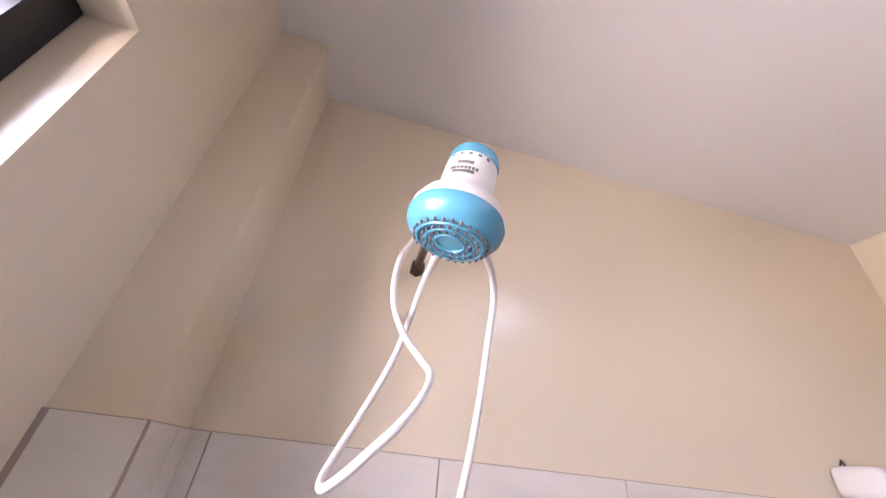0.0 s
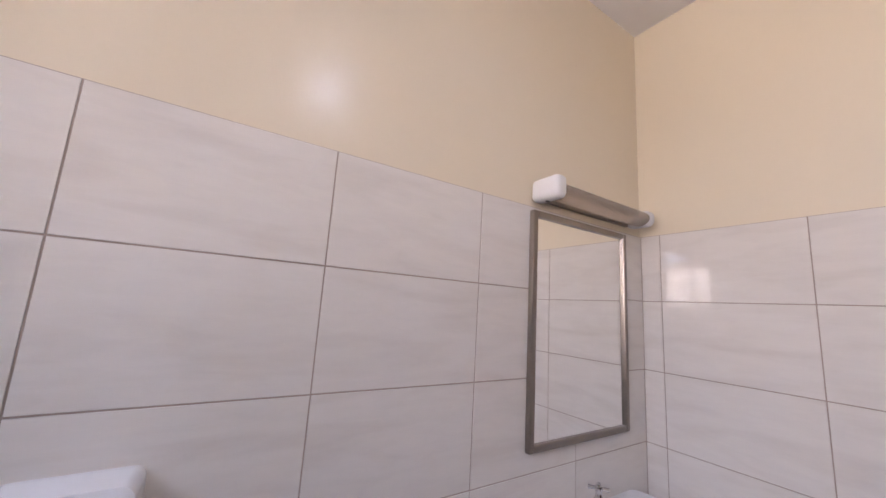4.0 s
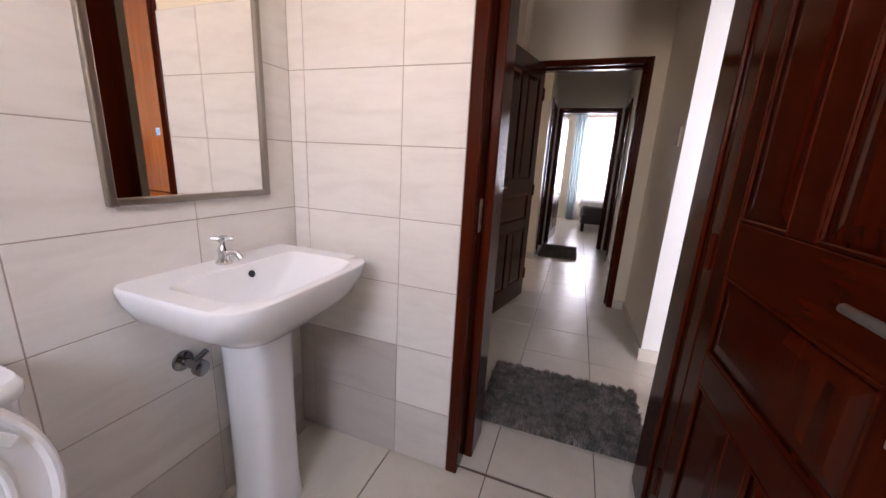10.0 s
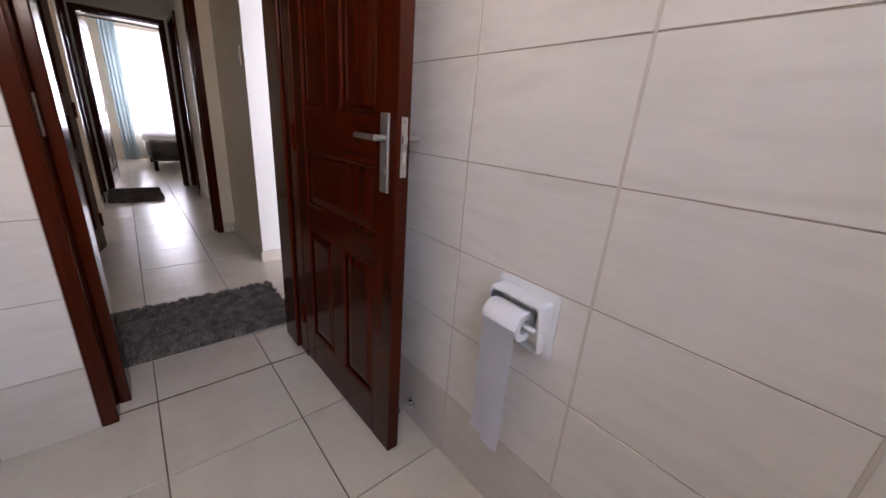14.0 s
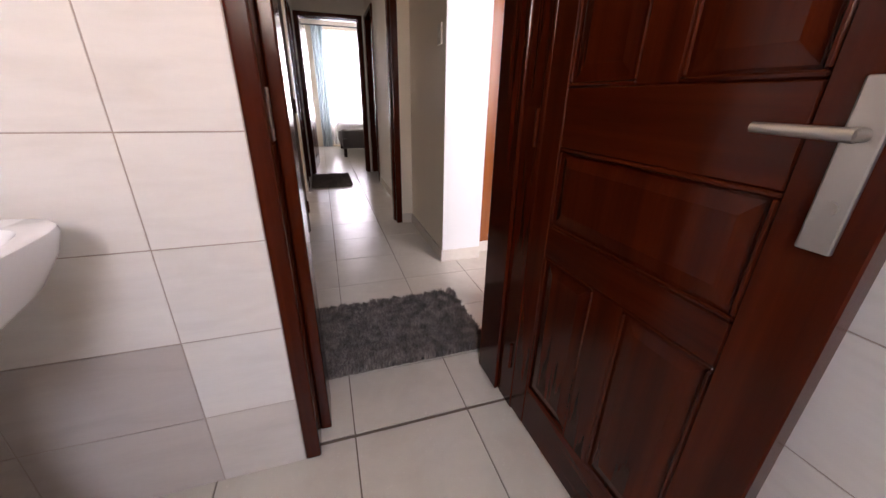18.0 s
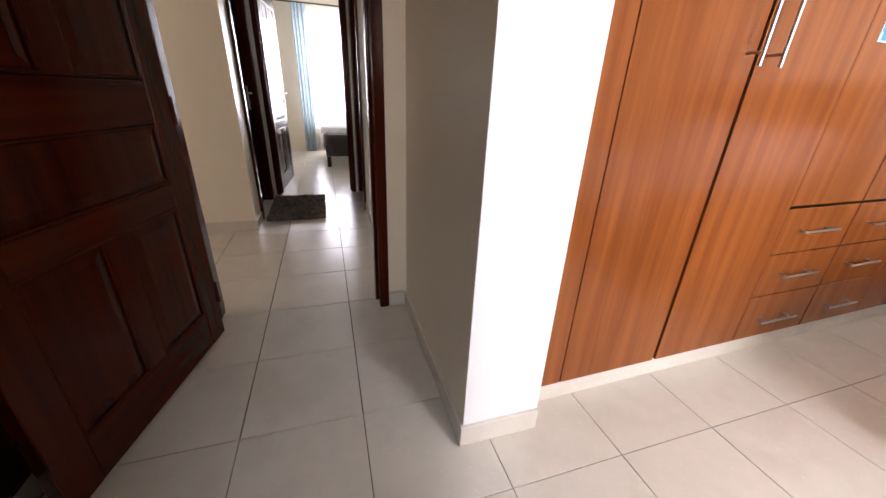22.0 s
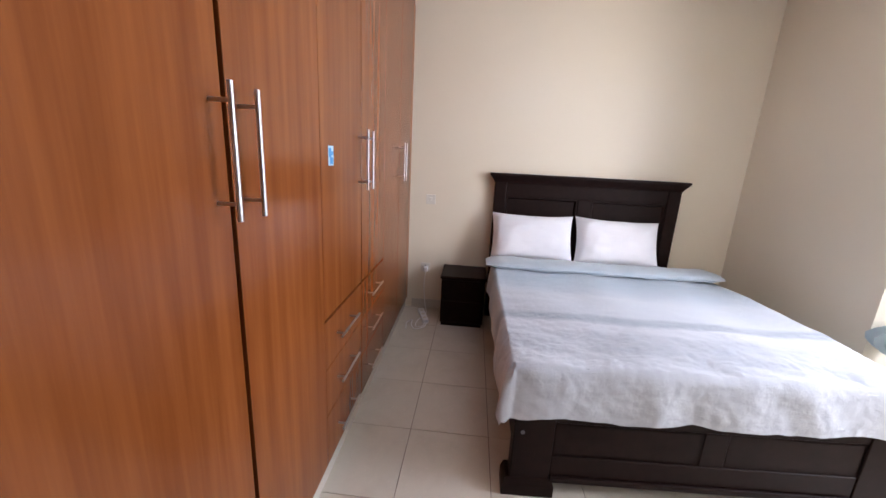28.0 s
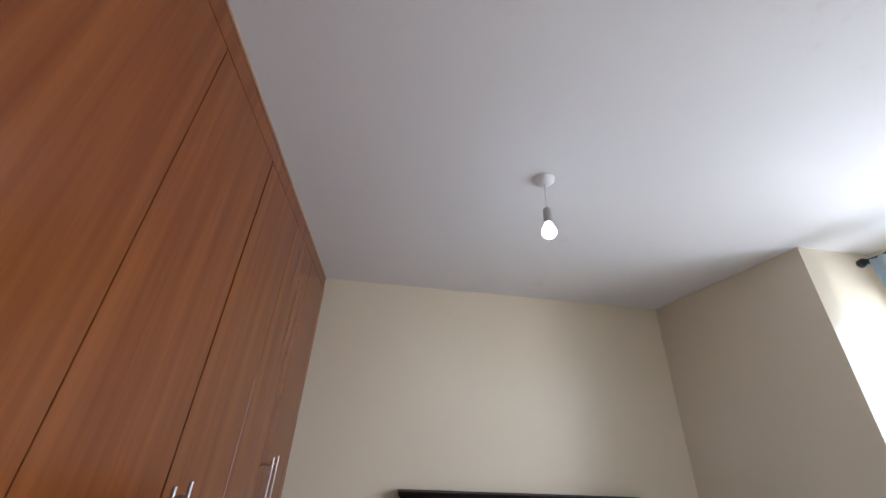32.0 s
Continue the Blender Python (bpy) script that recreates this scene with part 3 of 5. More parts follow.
def door_frame(name, label, x0, x1, y0, y1, top, face=0.046, along="x", lip=0.012, stops=None, proud=0.013):
    """Jambs and head lining an opening from x0 to x1 through a wall from y0 to y1, with stops."""
    f = tagged(new(name), label, "door frame", kind="structure")
    dims = [("jamb", x0, x0 + face, 0.0, top), ("jamb", x1 - face, x1, 0.0, top), ("head", x0 + face, x1 - face, top - face, top)]
    for n, a, b, z0, z1 in dims:
        part(n, boxed(a, b, y0 - lip, y1 + lip, z0, z1, bevel=0.006, segs=2), MAHOGANY if n == "jamb" else MAHOGANY_ACROSS, f)
    ys = (y0 + y1) / 2
    sa, sb = stops or (ys - 0.02, ys + 0.05)
    for a, b, z0, z1 in ((x0 + face, x0 + face + proud, 0, top - face), (x1 - face - 0.013, x1 - face, 0, top - face), (x0 + face + proud, x1 - face - 0.013, top - face - proud, top - face)):
        part("door_stop", boxed(a, b, sa, sb, z0, z1, bevel=0.005, segs=2), MAHOGANY, f)
    return f


bath_frame = door_frame("door_frame_bathroom", "dark varnished mahogany door frame of the bathroom", 0.709, 1.474, 0.0, 0.245, 2.085, stops=(0.092, 0.254), proud=0.035)
strike = part("strike_plate", boxed(0.7545, 0.757, 0.042, 0.074, 0.972, 1.086, bevel=0.0008), BRUSHED, bath_frame, "steel strike plate")
for z0, z1 in ((0.998, 1.060),):
    part("latch_hole", boxed(0.7568, 0.7574, 0.052, 0.064, z0, z1), BLACK, strike)
for z in (0.982, 1.077):
    part("screw", rodded((0.7565, 0.058, z), (0.758, 0.058, z), 0.004, n=8), CHROME, strike)
door_frame("door_frame_bedroom", "dark varnished mahogany frame of the bedroom door", 0.585, 1.488, 2.24, 2.42, 2.075, 0.05)
door_frame("door_frame_far", "dark varnished mahogany frame of the far bedroom door", 0.655, 1.52, 4.80, 4.97, 2.075, 0.05)
door_leaf("glossy dark mahogany panelled bathroom door standing open", pose(1.430, 0.015, 0, 0, 0, -88.5), 0.70, flip=-1, reach=0.060)
door_leaf("dark mahogany panelled bedroom door standing open", pose(0.645, 2.200, 0, 0, 0, -103.2), 0.83, flip=1)
door_leaf("dark mahogany panelled door of the far bedroom, open", pose(0.712, 4.99, 0, 0, 0, 85.5), 0.79, flip=1)

# closed doors in both sides of the hall
def side_door(frame_name, frame_label, label, x0, x1, y0, y1, hinge_x):
    f = tagged(new(frame_name), frame_label, "door frame", kind="structure")
    for n, a, b, z0, z1 in (("jamb", y0, y0 + 0.05, 0, 2.08), ("jamb", y1 - 0.05, y1, 0, 2.08), ("head", y0 + 0.05, y1 - 0.05, 2.03, 2.08)):
        part(n, boxed(x0, x1, a, b, z0, z1, bevel=0.005, segs=2), MAHOGANY if n == "jamb" else MAHOGANY_ACROSS, f)
    door_leaf(label, pose(hinge_x, y0 + 0.055, 0, 0, 0, 90), y1 - y0 - 0.11, 2.02)


side_door("door_frame_hall", "dark mahogany door frame in the pale hall wall", "dark mahogany panelled door set deep in the hall wall, closed", 1.54, 1.715, 4.05, 4.85, 1.712)
side_door("door_frame_hall_corner", "dark mahogany door frame beside the cream hall corner", "dark mahogany panelled door beside the cream corner, closed", 0.445, 0.642, 3.90, 4.64, 0.56)

# ---- skirting ----
def skirting(name, x0, x1, y0, y1, label="cream tile skirting along the wall", h=0.085):
    return structure(name, boxed(x0, x1, y0, y1, 0, h, bevel=0.002), FLOOR_TILE, label, "skirting")


skirting("baseboard_pillar_front", 1.573, 1.865, 1.306, 1.318)
skirting("baseboard_pillar_side", 1.573, 1.585, 1.318, 2.228)
skirting("baseboard_bedroom_door", 1.488, 1.573, 2.228, 2.24)
skirting("baseboard_wardrobe_plinth", 1.865, HEAD_X, WARD_Y + 0.012, WARD_Y + 0.03, "cream tile plinth under the wardrobe", 0.083)
skirting("baseboard_headboard", HEAD_X - 0.012, HEAD_X, BED_SIDE_Y, WARD_Y + 0.012)
skirting("baseboard_bed_side", 3.737, HEAD_X - 0.012, BED_SIDE_Y, BED_SIDE_Y + 0.012)
skirting("baseboard_stub", 1.693, 1.705, 0.257, 0.4655)
skirting("baseboard_stub_end", 1.693, 1.867, 0.4655, 0.4775)
skirting("baseboard_stub_bedroom", 1.855, 1.867, BED_SIDE_Y - 0.45, 0.4655)
skirting("baseboard_bath_outside", 1.474, 1.705, 0.245, 0.257)
skirting("baseboard_hall_right", 1.548, 1.56, 2.42, 4.05)
skirting("baseboard_hall_corner_front", -2.0, 0.632, 3.638, 3.65)
skirting("baseboard_hall_corner_side", 0.62, 0.632, 3.65, 3.90)
skirting("baseboard_hall_corner_end", 0.62, 0.632, 4.64, 4.788)
skirting("baseboard_hall_left", -2.0, 0.585, 2.42, 2.432)

# ---- bathroom fittings ----
def plan(cx, cy, hx, hy, z, p, n=64):
    """Basin outline: square corners at the wall, rounded ones in front."""
    pts = []
    for i in range(n):
        a = 2 * math.pi * i / n
        c, s = math.cos(a), math.sin(a)
        q = p if c > 0 else p * 2.2
        x = cx + hx * math.copysign(abs(c) ** (2 / q), c)
        y = cy + hy * math.copysign(abs(s) ** (2 / q), s)
        pts.append((max(x, 0.009), y, z))
    return pts


def wash_basin():
    b = thing("wash_basin", "white porcelain wash basin on a pedestal in the corner", "basin")
    cy = -0.372
    spec = [(0.155, 0.085, 0.090, 0.64, 2.5), (0.175, 0.125, 0.140, 0.675, 2.8), (0.195, 0.165, 0.195, 0.72, 3.4), (0.21, 0.203, 0.256, 0.772, 4.0), (0.2165, 0.214, 0.276, 0.820, 5.0),
            (0.2175, 0.2165, 0.282, 0.850, 5.5), (0.2165, 0.2150, 0.2805, 0.859, 5.5), (0.2150, 0.2110, 0.277, 0.8625, 5.5),
            (0.262, 0.145, 0.222, 0.8615, 4.5), (0.262, 0.141, 0.218, 0.857, 4.5), (0.250, 0.112, 0.165, 0.805, 3.6), (0.235, 0.075, 0.105, 0.765, 2.6), (0.222, 0.036, 0.050, 0.744, 2.0), (0.220, 0.022, 0.022, 0.741, 2.0)]
    part("bowl", rings(bmesh.new(), [plan(cx, cy, hx, hy, z, p) for cx, hx, hy, z, p in spec]), PORCELAIN, b, smooth=True)
    ped = [(0.165, 0.098, 0.096, 0.0, 4.0), (0.165, 0.096, 0.093, 0.012, 4.0), (0.162, 0.090, 0.088, 0.10, 4.0), (0.160, 0.088, 0.087, 0.40, 4.0), (0.160, 0.092, 0.092, 0.60, 3.6), (0.160, 0.100, 0.104, 0.675, 3.2)]
    part("pedestal", rings(bmesh.new(), [oval(cx, cy + 0.010, hx, hy * 0.9, z, p, 36) for cx, hx, hy, z, p in ped]), PORCELAIN, b, smooth=True)
    drain = part("drain", lathe([(0.026, 0.0), (0.028, 0.003), (0.020, 0.004), (0.016, 0.001)], 24, (0.220, cy, 0.742)), CHROME, b, "chrome waste fitting", True)
    for k in range(4):
        a = k * math.pi / 4
        part("grate_bar", rodded((0.220 - 0.016 * math.cos(a), cy - 0.016 * math.sin(a), 0.7455), (0.220 + 0.016 * math.cos(a), cy + 0.016 * math.sin(a), 0.7455), 0.0015, n=6), CHROME, drain)
    part("overflow_hole", lathe([(0.0115, -0.004), (0.0115, 0.0015), (0.0100, 0.0022)], 20, (0.131, cy + 0.033, 0.828), Matrix.Rotation(radians(72), 4, "Y")), BLACK, b, "dark overflow hole", True)
    return b


wash_basin()


def pillar_tap():
    t = thing("pillar_tap", "chrome pillar tap with a cross handle on the basin", "tap")
    x, y, z = 0.062, -0.375, 0.8615
    part("base", lathe([(0.024, 0), (0.024, 0.006), (0.017, 0.012), (0.0145, 0.030), (0.0165, 0.040), (0.013, 0.052), (0.009, 0.060), (0.009, 0.070)], 24, (x, y, z)), CHROME, t, smooth=True)
    part("spout", tube([(x, y, z + 0.026), (x + 0.024, y + 0.004, z + 0.038), (x + 0.048, y + 0.008, z + 0.035), (x + 0.062, y + 0.010, z + 0.020)], 0.0085), CHROME, t, smooth=True)
    h = part("cross_handle", lathe([(0.010, 0.0), (0.012, 0.006), (0.010, 0.014), (0.004, 0.018)], 16, (x, y, z + 0.070)), CHROME, t, smooth=True)
    for k in range(4):
        a = radians(35 + 90 * k)
        part("handle_arm", rodded((x, y, z + 0.078), (x + 0.029 * math.cos(a), y + 0.029 * math.sin(a), z + 0.078), 0.005, 0.0062, 10), CHROME, h, smooth=True)


pillar_tap()


def angle_valve():
    v = thing("angle_valve", "dark chrome angle valve with braided hose under the basin", "valve")
    y, z = -0.500, 0.578
    part("flange", lathe([(0.032, 0), (0.029, 0.006), (0.014, 0.010)], 20, (0.009, y, z), Matrix.Rotation(radians(90), 4, "Y")), DARK_CHROME, v, smooth=True)
    part("body", rodded((0.012, y, z), (0.075, y, z - 0.004), 0.0125), DARK_CHROME, v, smooth=True)
    part("knob", lathe([(0.018, 0), (0.024, 0.006), (0.024, 0.022), (0.014, 0.024)], 12, (0.072, y, z - 0.004), Matrix.Rotation(radians(90), 4, "Y")), DARK_CHROME, v, smooth=True)
    part("outlet", rodded((0.050, y, z), (0.056, y + 0.045, z + 0.024), 0.009), DARK_CHROME, v, smooth=True)
    part("hose", tube([(0.056, y + 0.045, z + 0.024), (0.070, y + 0.075, z + 0.040), (0.095, y + 0.085, z + 0.085), (0.10, y + 0.09, z + 0.14)], 0.006), BRUSHED, v, smooth=True)


angle_valve()


def wall_mirror_glass():
    m = thing("wall_mirror", "rectangular mirror in a slim champagne metal frame", "mirror")
    y0, y1, z0, z1, w = -0.627, -0.143, 1.055, 1.733, 0.020
    part("pane", boxed(0.012, 0.018, y0 + 0.006, y1 - 0.006, z0 + 0.006, z1 - 0.006), MIRROR, m)
    for a in ((y0, y0 + w, z0, z1), (y1 - w, y1, z0, z1), (y0 + w, y1 - w, z0, z0 + w), (y0 + w, y1 - w, z1 - w, z1)):
        part("frame_bar", boxed(0.009, 0.028, *a, bevel=0.004, segs=2), ALUMINIUM, m)


wall_mirror_glass()


def mirror_lamp():
    t = thing("mirror_lamp", "unlit tubular wall lamp with white end caps above the mirror", "lamp")
    y0, y1, z = -0.620, -0.075, 1.795
    cap = part("end_cap", boxed(0.002, 0.108, y0, y0 + 0.048, z - 0.036, z + 0.034, bevel=0.018, segs=4), PLASTIC, t, smooth=True)
    part("switch_cord_hole", rodded((0.05, y0 + 0.024, z - 0.038), (0.05, y0 + 0.024, z - 0.035), 0.006), GREY_PRINT, cap)
    part("end_cap", boxed(0.002, 0.098, y1 - 0.028, y1, z - 0.030, z + 0.028, bevel=0.022, segs=4), PLASTIC, t, smooth=True)
    part("backplate", boxed(0.001, 0.014, y0 + 0.05, y1 - 0.03, z - 0.024, z + 0.026, bevel=0.002), ALUMINIUM, t)
    loops = [[(0.058 + 0.036 * math.cos(a), y, z - 0.002 + 0.027 * math.sin(a)) for a in [2 * math.pi * k / 24 for k in range(24)]] for y in (y0 + 0.05, (y0 + y1) / 2, y1 - 0.03)]
    part("diffuser", rings(bmesh.new(), loops), FROSTED, t, "milky tube", True)
    part("cable", tube([(0.004, y0 + 0.045, z + 0.028), (0.010, y0 + 0.050, z + 0.045), (0.004, y0 + 0.062, z + 0.050), (0.002, y0 + 0.075, z + 0.038)], 0.002, 6), BLACK, t, "loose black cable", True)


mirror_lamp()


def toilet():
    t = thing("toilet", "white close-coupled toilet with the seat raised", "toilet")
    cy = -1.052
    tank = [(0.103, 0.088, 0.165, 0.40, 6), (0.103, 0.092, 0.172, 0.50, 6), (0.105, 0.094, 0.176, 0.762, 6)]
    part("cistern", rings(bmesh.new(), [oval(cx, cy, hx, hy, z, p, 40, 0.010) for cx, hx, hy, z, p in tank]), PORCELAIN, t, smooth=True)
    lid = [(0.108, 0.097, 0.181, 0.762, 6), (0.108, 0.100, 0.185, 0.770, 6), (0.108, 0.100, 0.185, 0.788, 6), (0.107, 0.094, 0.179, 0.799, 6), (0.106, 0.080, 0.160, 0.802, 6)]
    cl = part("cistern_lid", rings(bmesh.new(), [oval(cx, cy, hx, hy, z, p, 40, 0.009) for cx, hx, hy, z, p in lid]), PORCELAIN, t, smooth=True)
    part("flush_button", lathe([(0.024, 0), (0.024, 0.005), (0.020, 0.007), (0.019, 0.004)], 24, (0.115, cy, 0.801)), CHROME, cl, "chrome flush button", True)
    bowl = [(0.30, 0.150, 0.105, 0.0, 2.6), (0.30, 0.140, 0.095, 0.05, 2.6), (0.32, 0.150, 0.100, 0.18, 2.4), (0.37, 0.205, 0.150, 0.30, 2.2), (0.395, 0.235, 0.178, 0.38, 2.1), (0.395, 0.238, 0.182, 0.400, 2.1),
            (0.395, 0.232, 0.176, 0.406, 2.1), (0.405, 0.175, 0.128, 0.404, 2.1), (0.405, 0.165, 0.118, 0.380, 2.1), (0.40, 0.12, 0.085, 0.28, 2.0), (0.39, 0.05, 0.04, 0.22, 2.0)]
    part("bowl", rings(bmesh.new(), [oval(cx, cy, hx, hy, z, p, 40, 0.02) for cx, hx, hy, z, p in bowl]), PORCELAIN, t, smooth=True)
    m = Matrix.Translation((0.275, cy, 0.412)) @ Matrix.Rotation(radians(-96), 4, "Y")

    def flap(outer, inner, z0, z1):
        bm = bmesh.new()
        o = [[m @ Vector(p) for p in oval(0.215, 0, outer[0] - i, outer[1] - i, z, 2.15, 44)] for i, z in ((0.004, z0), (0, z0 + 0.004), (0, z1 - 0.006), (0.006, z1))]
        if inner:
            # the underside is hollow between two lips
            lip = [m @ Vector(p) for p in oval(0.215, 0, outer[0] - 0.011, outer[1] - 0.011, z0, 2.15, 44)]
            n = [[m @ Vector(p) for p in oval(0.225, 0, inner[0] + i, inner[1] + i, z, 2.1, 44)] for i, z in ((0.006, z1), (0, z1 - 0.006), (0, z0 + 0.004), (0.003, z0), (0.009, z0), (0.015, z0 + 0.009))]
            floor_loop = [m @ Vector(p) for p in oval(0.217, 0, outer[0] - 0.018, outer[1] - 0.018, z0 + 0.009, 2.15, 44)]
            rings(bm, o + n + [floor_loop, lip, o[0]], False, False)
            bmesh.ops.remove_doubles(bm, verts=bm.verts, dist=1e-5)
        else:
            rings(bm, o)
        return bm
    seat = part("seat", flap((0.208, 0.180), (0.135, 0.112), 0.0, 0.018), PLASTIC, t, "white raised seat ring", True)
    for x, y in ((0.105, 0.128), (0.105, -0.128), (0.325, 0.118), (0.325, -0.118)):
        bm = boxed(-0.024, 0.024, -0.010, 0.010, -0.009, 0.010, bevel=0.003, segs=2)
        bm.transform(m @ Matrix.Translation((x, y, 0)) @ Matrix.Rotation(math.atan2(y, x - 0.215) + math.pi / 2, 4, "Z"))
        part("buffer", bm, PLASTIC, seat)
    part("seat_lid", flap((0.212, 0.184), None, 0.022, 0.036), PLASTIC, t, "white raised lid behind the seat", True)
    for s in (-1, 1):
        part("seat_hinge", rodded((0.275, cy + s * 0.075 - 0.025, 0.418), (0.275, cy + s * 0.075 + 0.025, 0.418), 0.011), PLASTIC, t, smooth=True)


toilet()


def rounded_rect(y0, y1, z0, z1, r, n=6):
    pts = []
    for cy, cz, a0 in ((y1 - r, z1 - r, 0), (y0 + r, z1 - r, 90), (y0 + r, z0 + r, 180), (y1 - r, z0 + r, 270)):
        for k in range(n + 1):
            a = radians(a0 + 90 * k / n)
            pts.append((cy + r * math.cos(a), cz + r * math.sin(a)))
    return pts


def paper_holder():
    h = thing("paper_holder", "white porcelain toilet paper holder set on the tiles", "paper holder")
    X = PAPER_X - 0.008
    y0, y1, z0, z1 = -1.118, -0.950, 0.588, 0.742
    outer = rounded_rect(y0 - 0.004, y1 + 0.004, z0 - 0.004, z1 + 0.004, 0.012)
    mid = rounded_rect(y0 + 0.010, y1 - 0.006, z0 + 0.008, z1 - 0.012, 0.012)
    inner = rounded_rect(y0 + 0.018, y1 - 0.012, z0 + 0.013, z1 - 0.021, 0.010)
    zc = (z0 + z1) / 2

    def reach(z, d):
        return X - d * (0.55 + 0.45 * min(1.0, max(0.0, (z - z0) / (z1 - z0) * 1.6)))
    loops = [[(X, y, z) for y, z in outer], [(X - 0.005, y, z) for y, z in outer], [(X - 0.009, y, z) for y, z in mid], [(reach(z, 0.046), y, z) for y, z in mid], [(reach(z, 0.053), y + 0.003 * (1 if y < -1.03 else -1), z - 0.004 * (1 if z > zc else -1)) for y, z in mid],
             [(reach(z, 0.053), y, z) for y, z in inner], [(reach(z, 0.044), y, z) for y, z in inner], [(X - 0.004, y, z) for y, z in inner]]
    part("hood", rings(bmesh.new(), loops, True, True), PORCELAIN, h, smooth=True)
    yc0, yc1, c = -1.070, -0.966, (X - 0.046, 0.660)
    roll = [[(c[0] + r * math.cos(2 * math.pi * k / 32), y, c[1] + r * math.sin(2 * math.pi * k / 32)) for k in range(32)] for r, y in ((0.018, yc0), (0.036, yc0), (0.0375, yc0 + 0.003), (0.0375, yc1 - 0.003), (0.036, yc1), (0.018, yc1), (0.018, yc0))]
    r = thing("toilet_roll", "white toilet paper roll with a hanging tail", "toilet paper")
    part("roll", rings(bmesh.new(), roll, False, False), PAPER, r, smooth=True)
    bm = bmesh.new()
    grid = []
    for i in range(25):
        t = i / 24
        z = c[1] - 0.350 * t
        x = c[0] - 0.0385 + 0.010 * math.sin(t * 2.4) + 0.004 * math.sin(t * 9)
        grid.append([bm.verts.new((x + 0.004 * math.sin(6 * u + 3 * t) * t, yc0 + 0.002 + (yc1 - yc0 - 0.006) * u + 0.006 * t, z - 0.014 * (1 - u) * t)) for u in [k / 8 for k in range(9)]])
    for a, b in zip(grid, grid[1:]):
        for i in range(8):
            bm.faces.new((a[i], a[i + 1], b[i + 1], b[i]))
    bmesh.ops.solidify(bm, geom=bm.faces[:], thickness=0.0006)
    part("tail", bm, PAPER, r, "hanging strip of paper", True)
    part("spindle", rodded((c[0] + 0.004, y0 + 0.020, c[1]), (c[0] + 0.004, y1 - 0.016, c[1]), 0.0065, n=16), PLASTIC, h, "white plastic spindle", smooth=True)


paper_holder()


def door_stopper():
    s = thing("door_stopper", "small chrome door stopper on the wall near the floor", "door stopper")
    part("stem", rodded((PAPER_X - 0.008, -0.60, 0.075), (PAPER_X - 0.068, -0.60, 0.075), 0.012), CHROME, s, smooth=True)
    part("rosette", rodded((PAPER_X - 0.008, -0.60, 0.075), (PAPER_X - 0.013, -0.60, 0.075), 0.023, n=16), CHROME, s, smooth=True)
    part("rubber_tip", rodded((PAPER_X - 0.068, -0.60, 0.075), (PAPER_X - 0.084, -0.60, 0.075), 0.015, 0.012), BLACK, s, "black rubber tip", True)


door_stopper()


def soap_dish():
    d = thing("soap_dish", "white ceramic soap dish set on the tiled wall", "soap dish")
    y0, y1, z0, z1, X = -1.60, -1.44, 0.985, 1.165, 0.009
    outer = rounded_rect(y0, y1, z0, z1, 0.016)
    mid = rounded_rect(y0 + 0.006, y1 - 0.006, z0 + 0.006, z1 - 0.010, 0.020)
    inner = rounded_rect(y0 + 0.022, y1 - 0.022, z0 + 0.030, z1 - 0.030, 0.016)
    loops = [[(X + x, y, z) for y, z in lp] for x, lp in ((0.0, outer), (0.012, outer), (0.045, mid), (0.052, inner), (0.044, inner), (0.012, inner))]
    part("frame", rings(bmesh.new(), loops), PORCELAIN, d, smooth=True)
    bm = bmesh.new()
    yc, hy = (y0 + y1) / 2, (y1 - y0) / 2
    rings(bm, [oval(0.055, yc, hx, h, z, 4.5, 40, 0.012) for hx, h, z in ((0.028, hy * 0.6, z0 + 0.004), (0.036, hy * 0.86, z0 + 0.012), (0.038, hy * 0.9, z0 + 0.040), (0.035, hy * 0.86, z0 + 0.044), (0.030, hy * 0.8, z0 + 0.030))])
    part("tray", bm, PORCELAIN, d, smooth=True)


soap_dish()


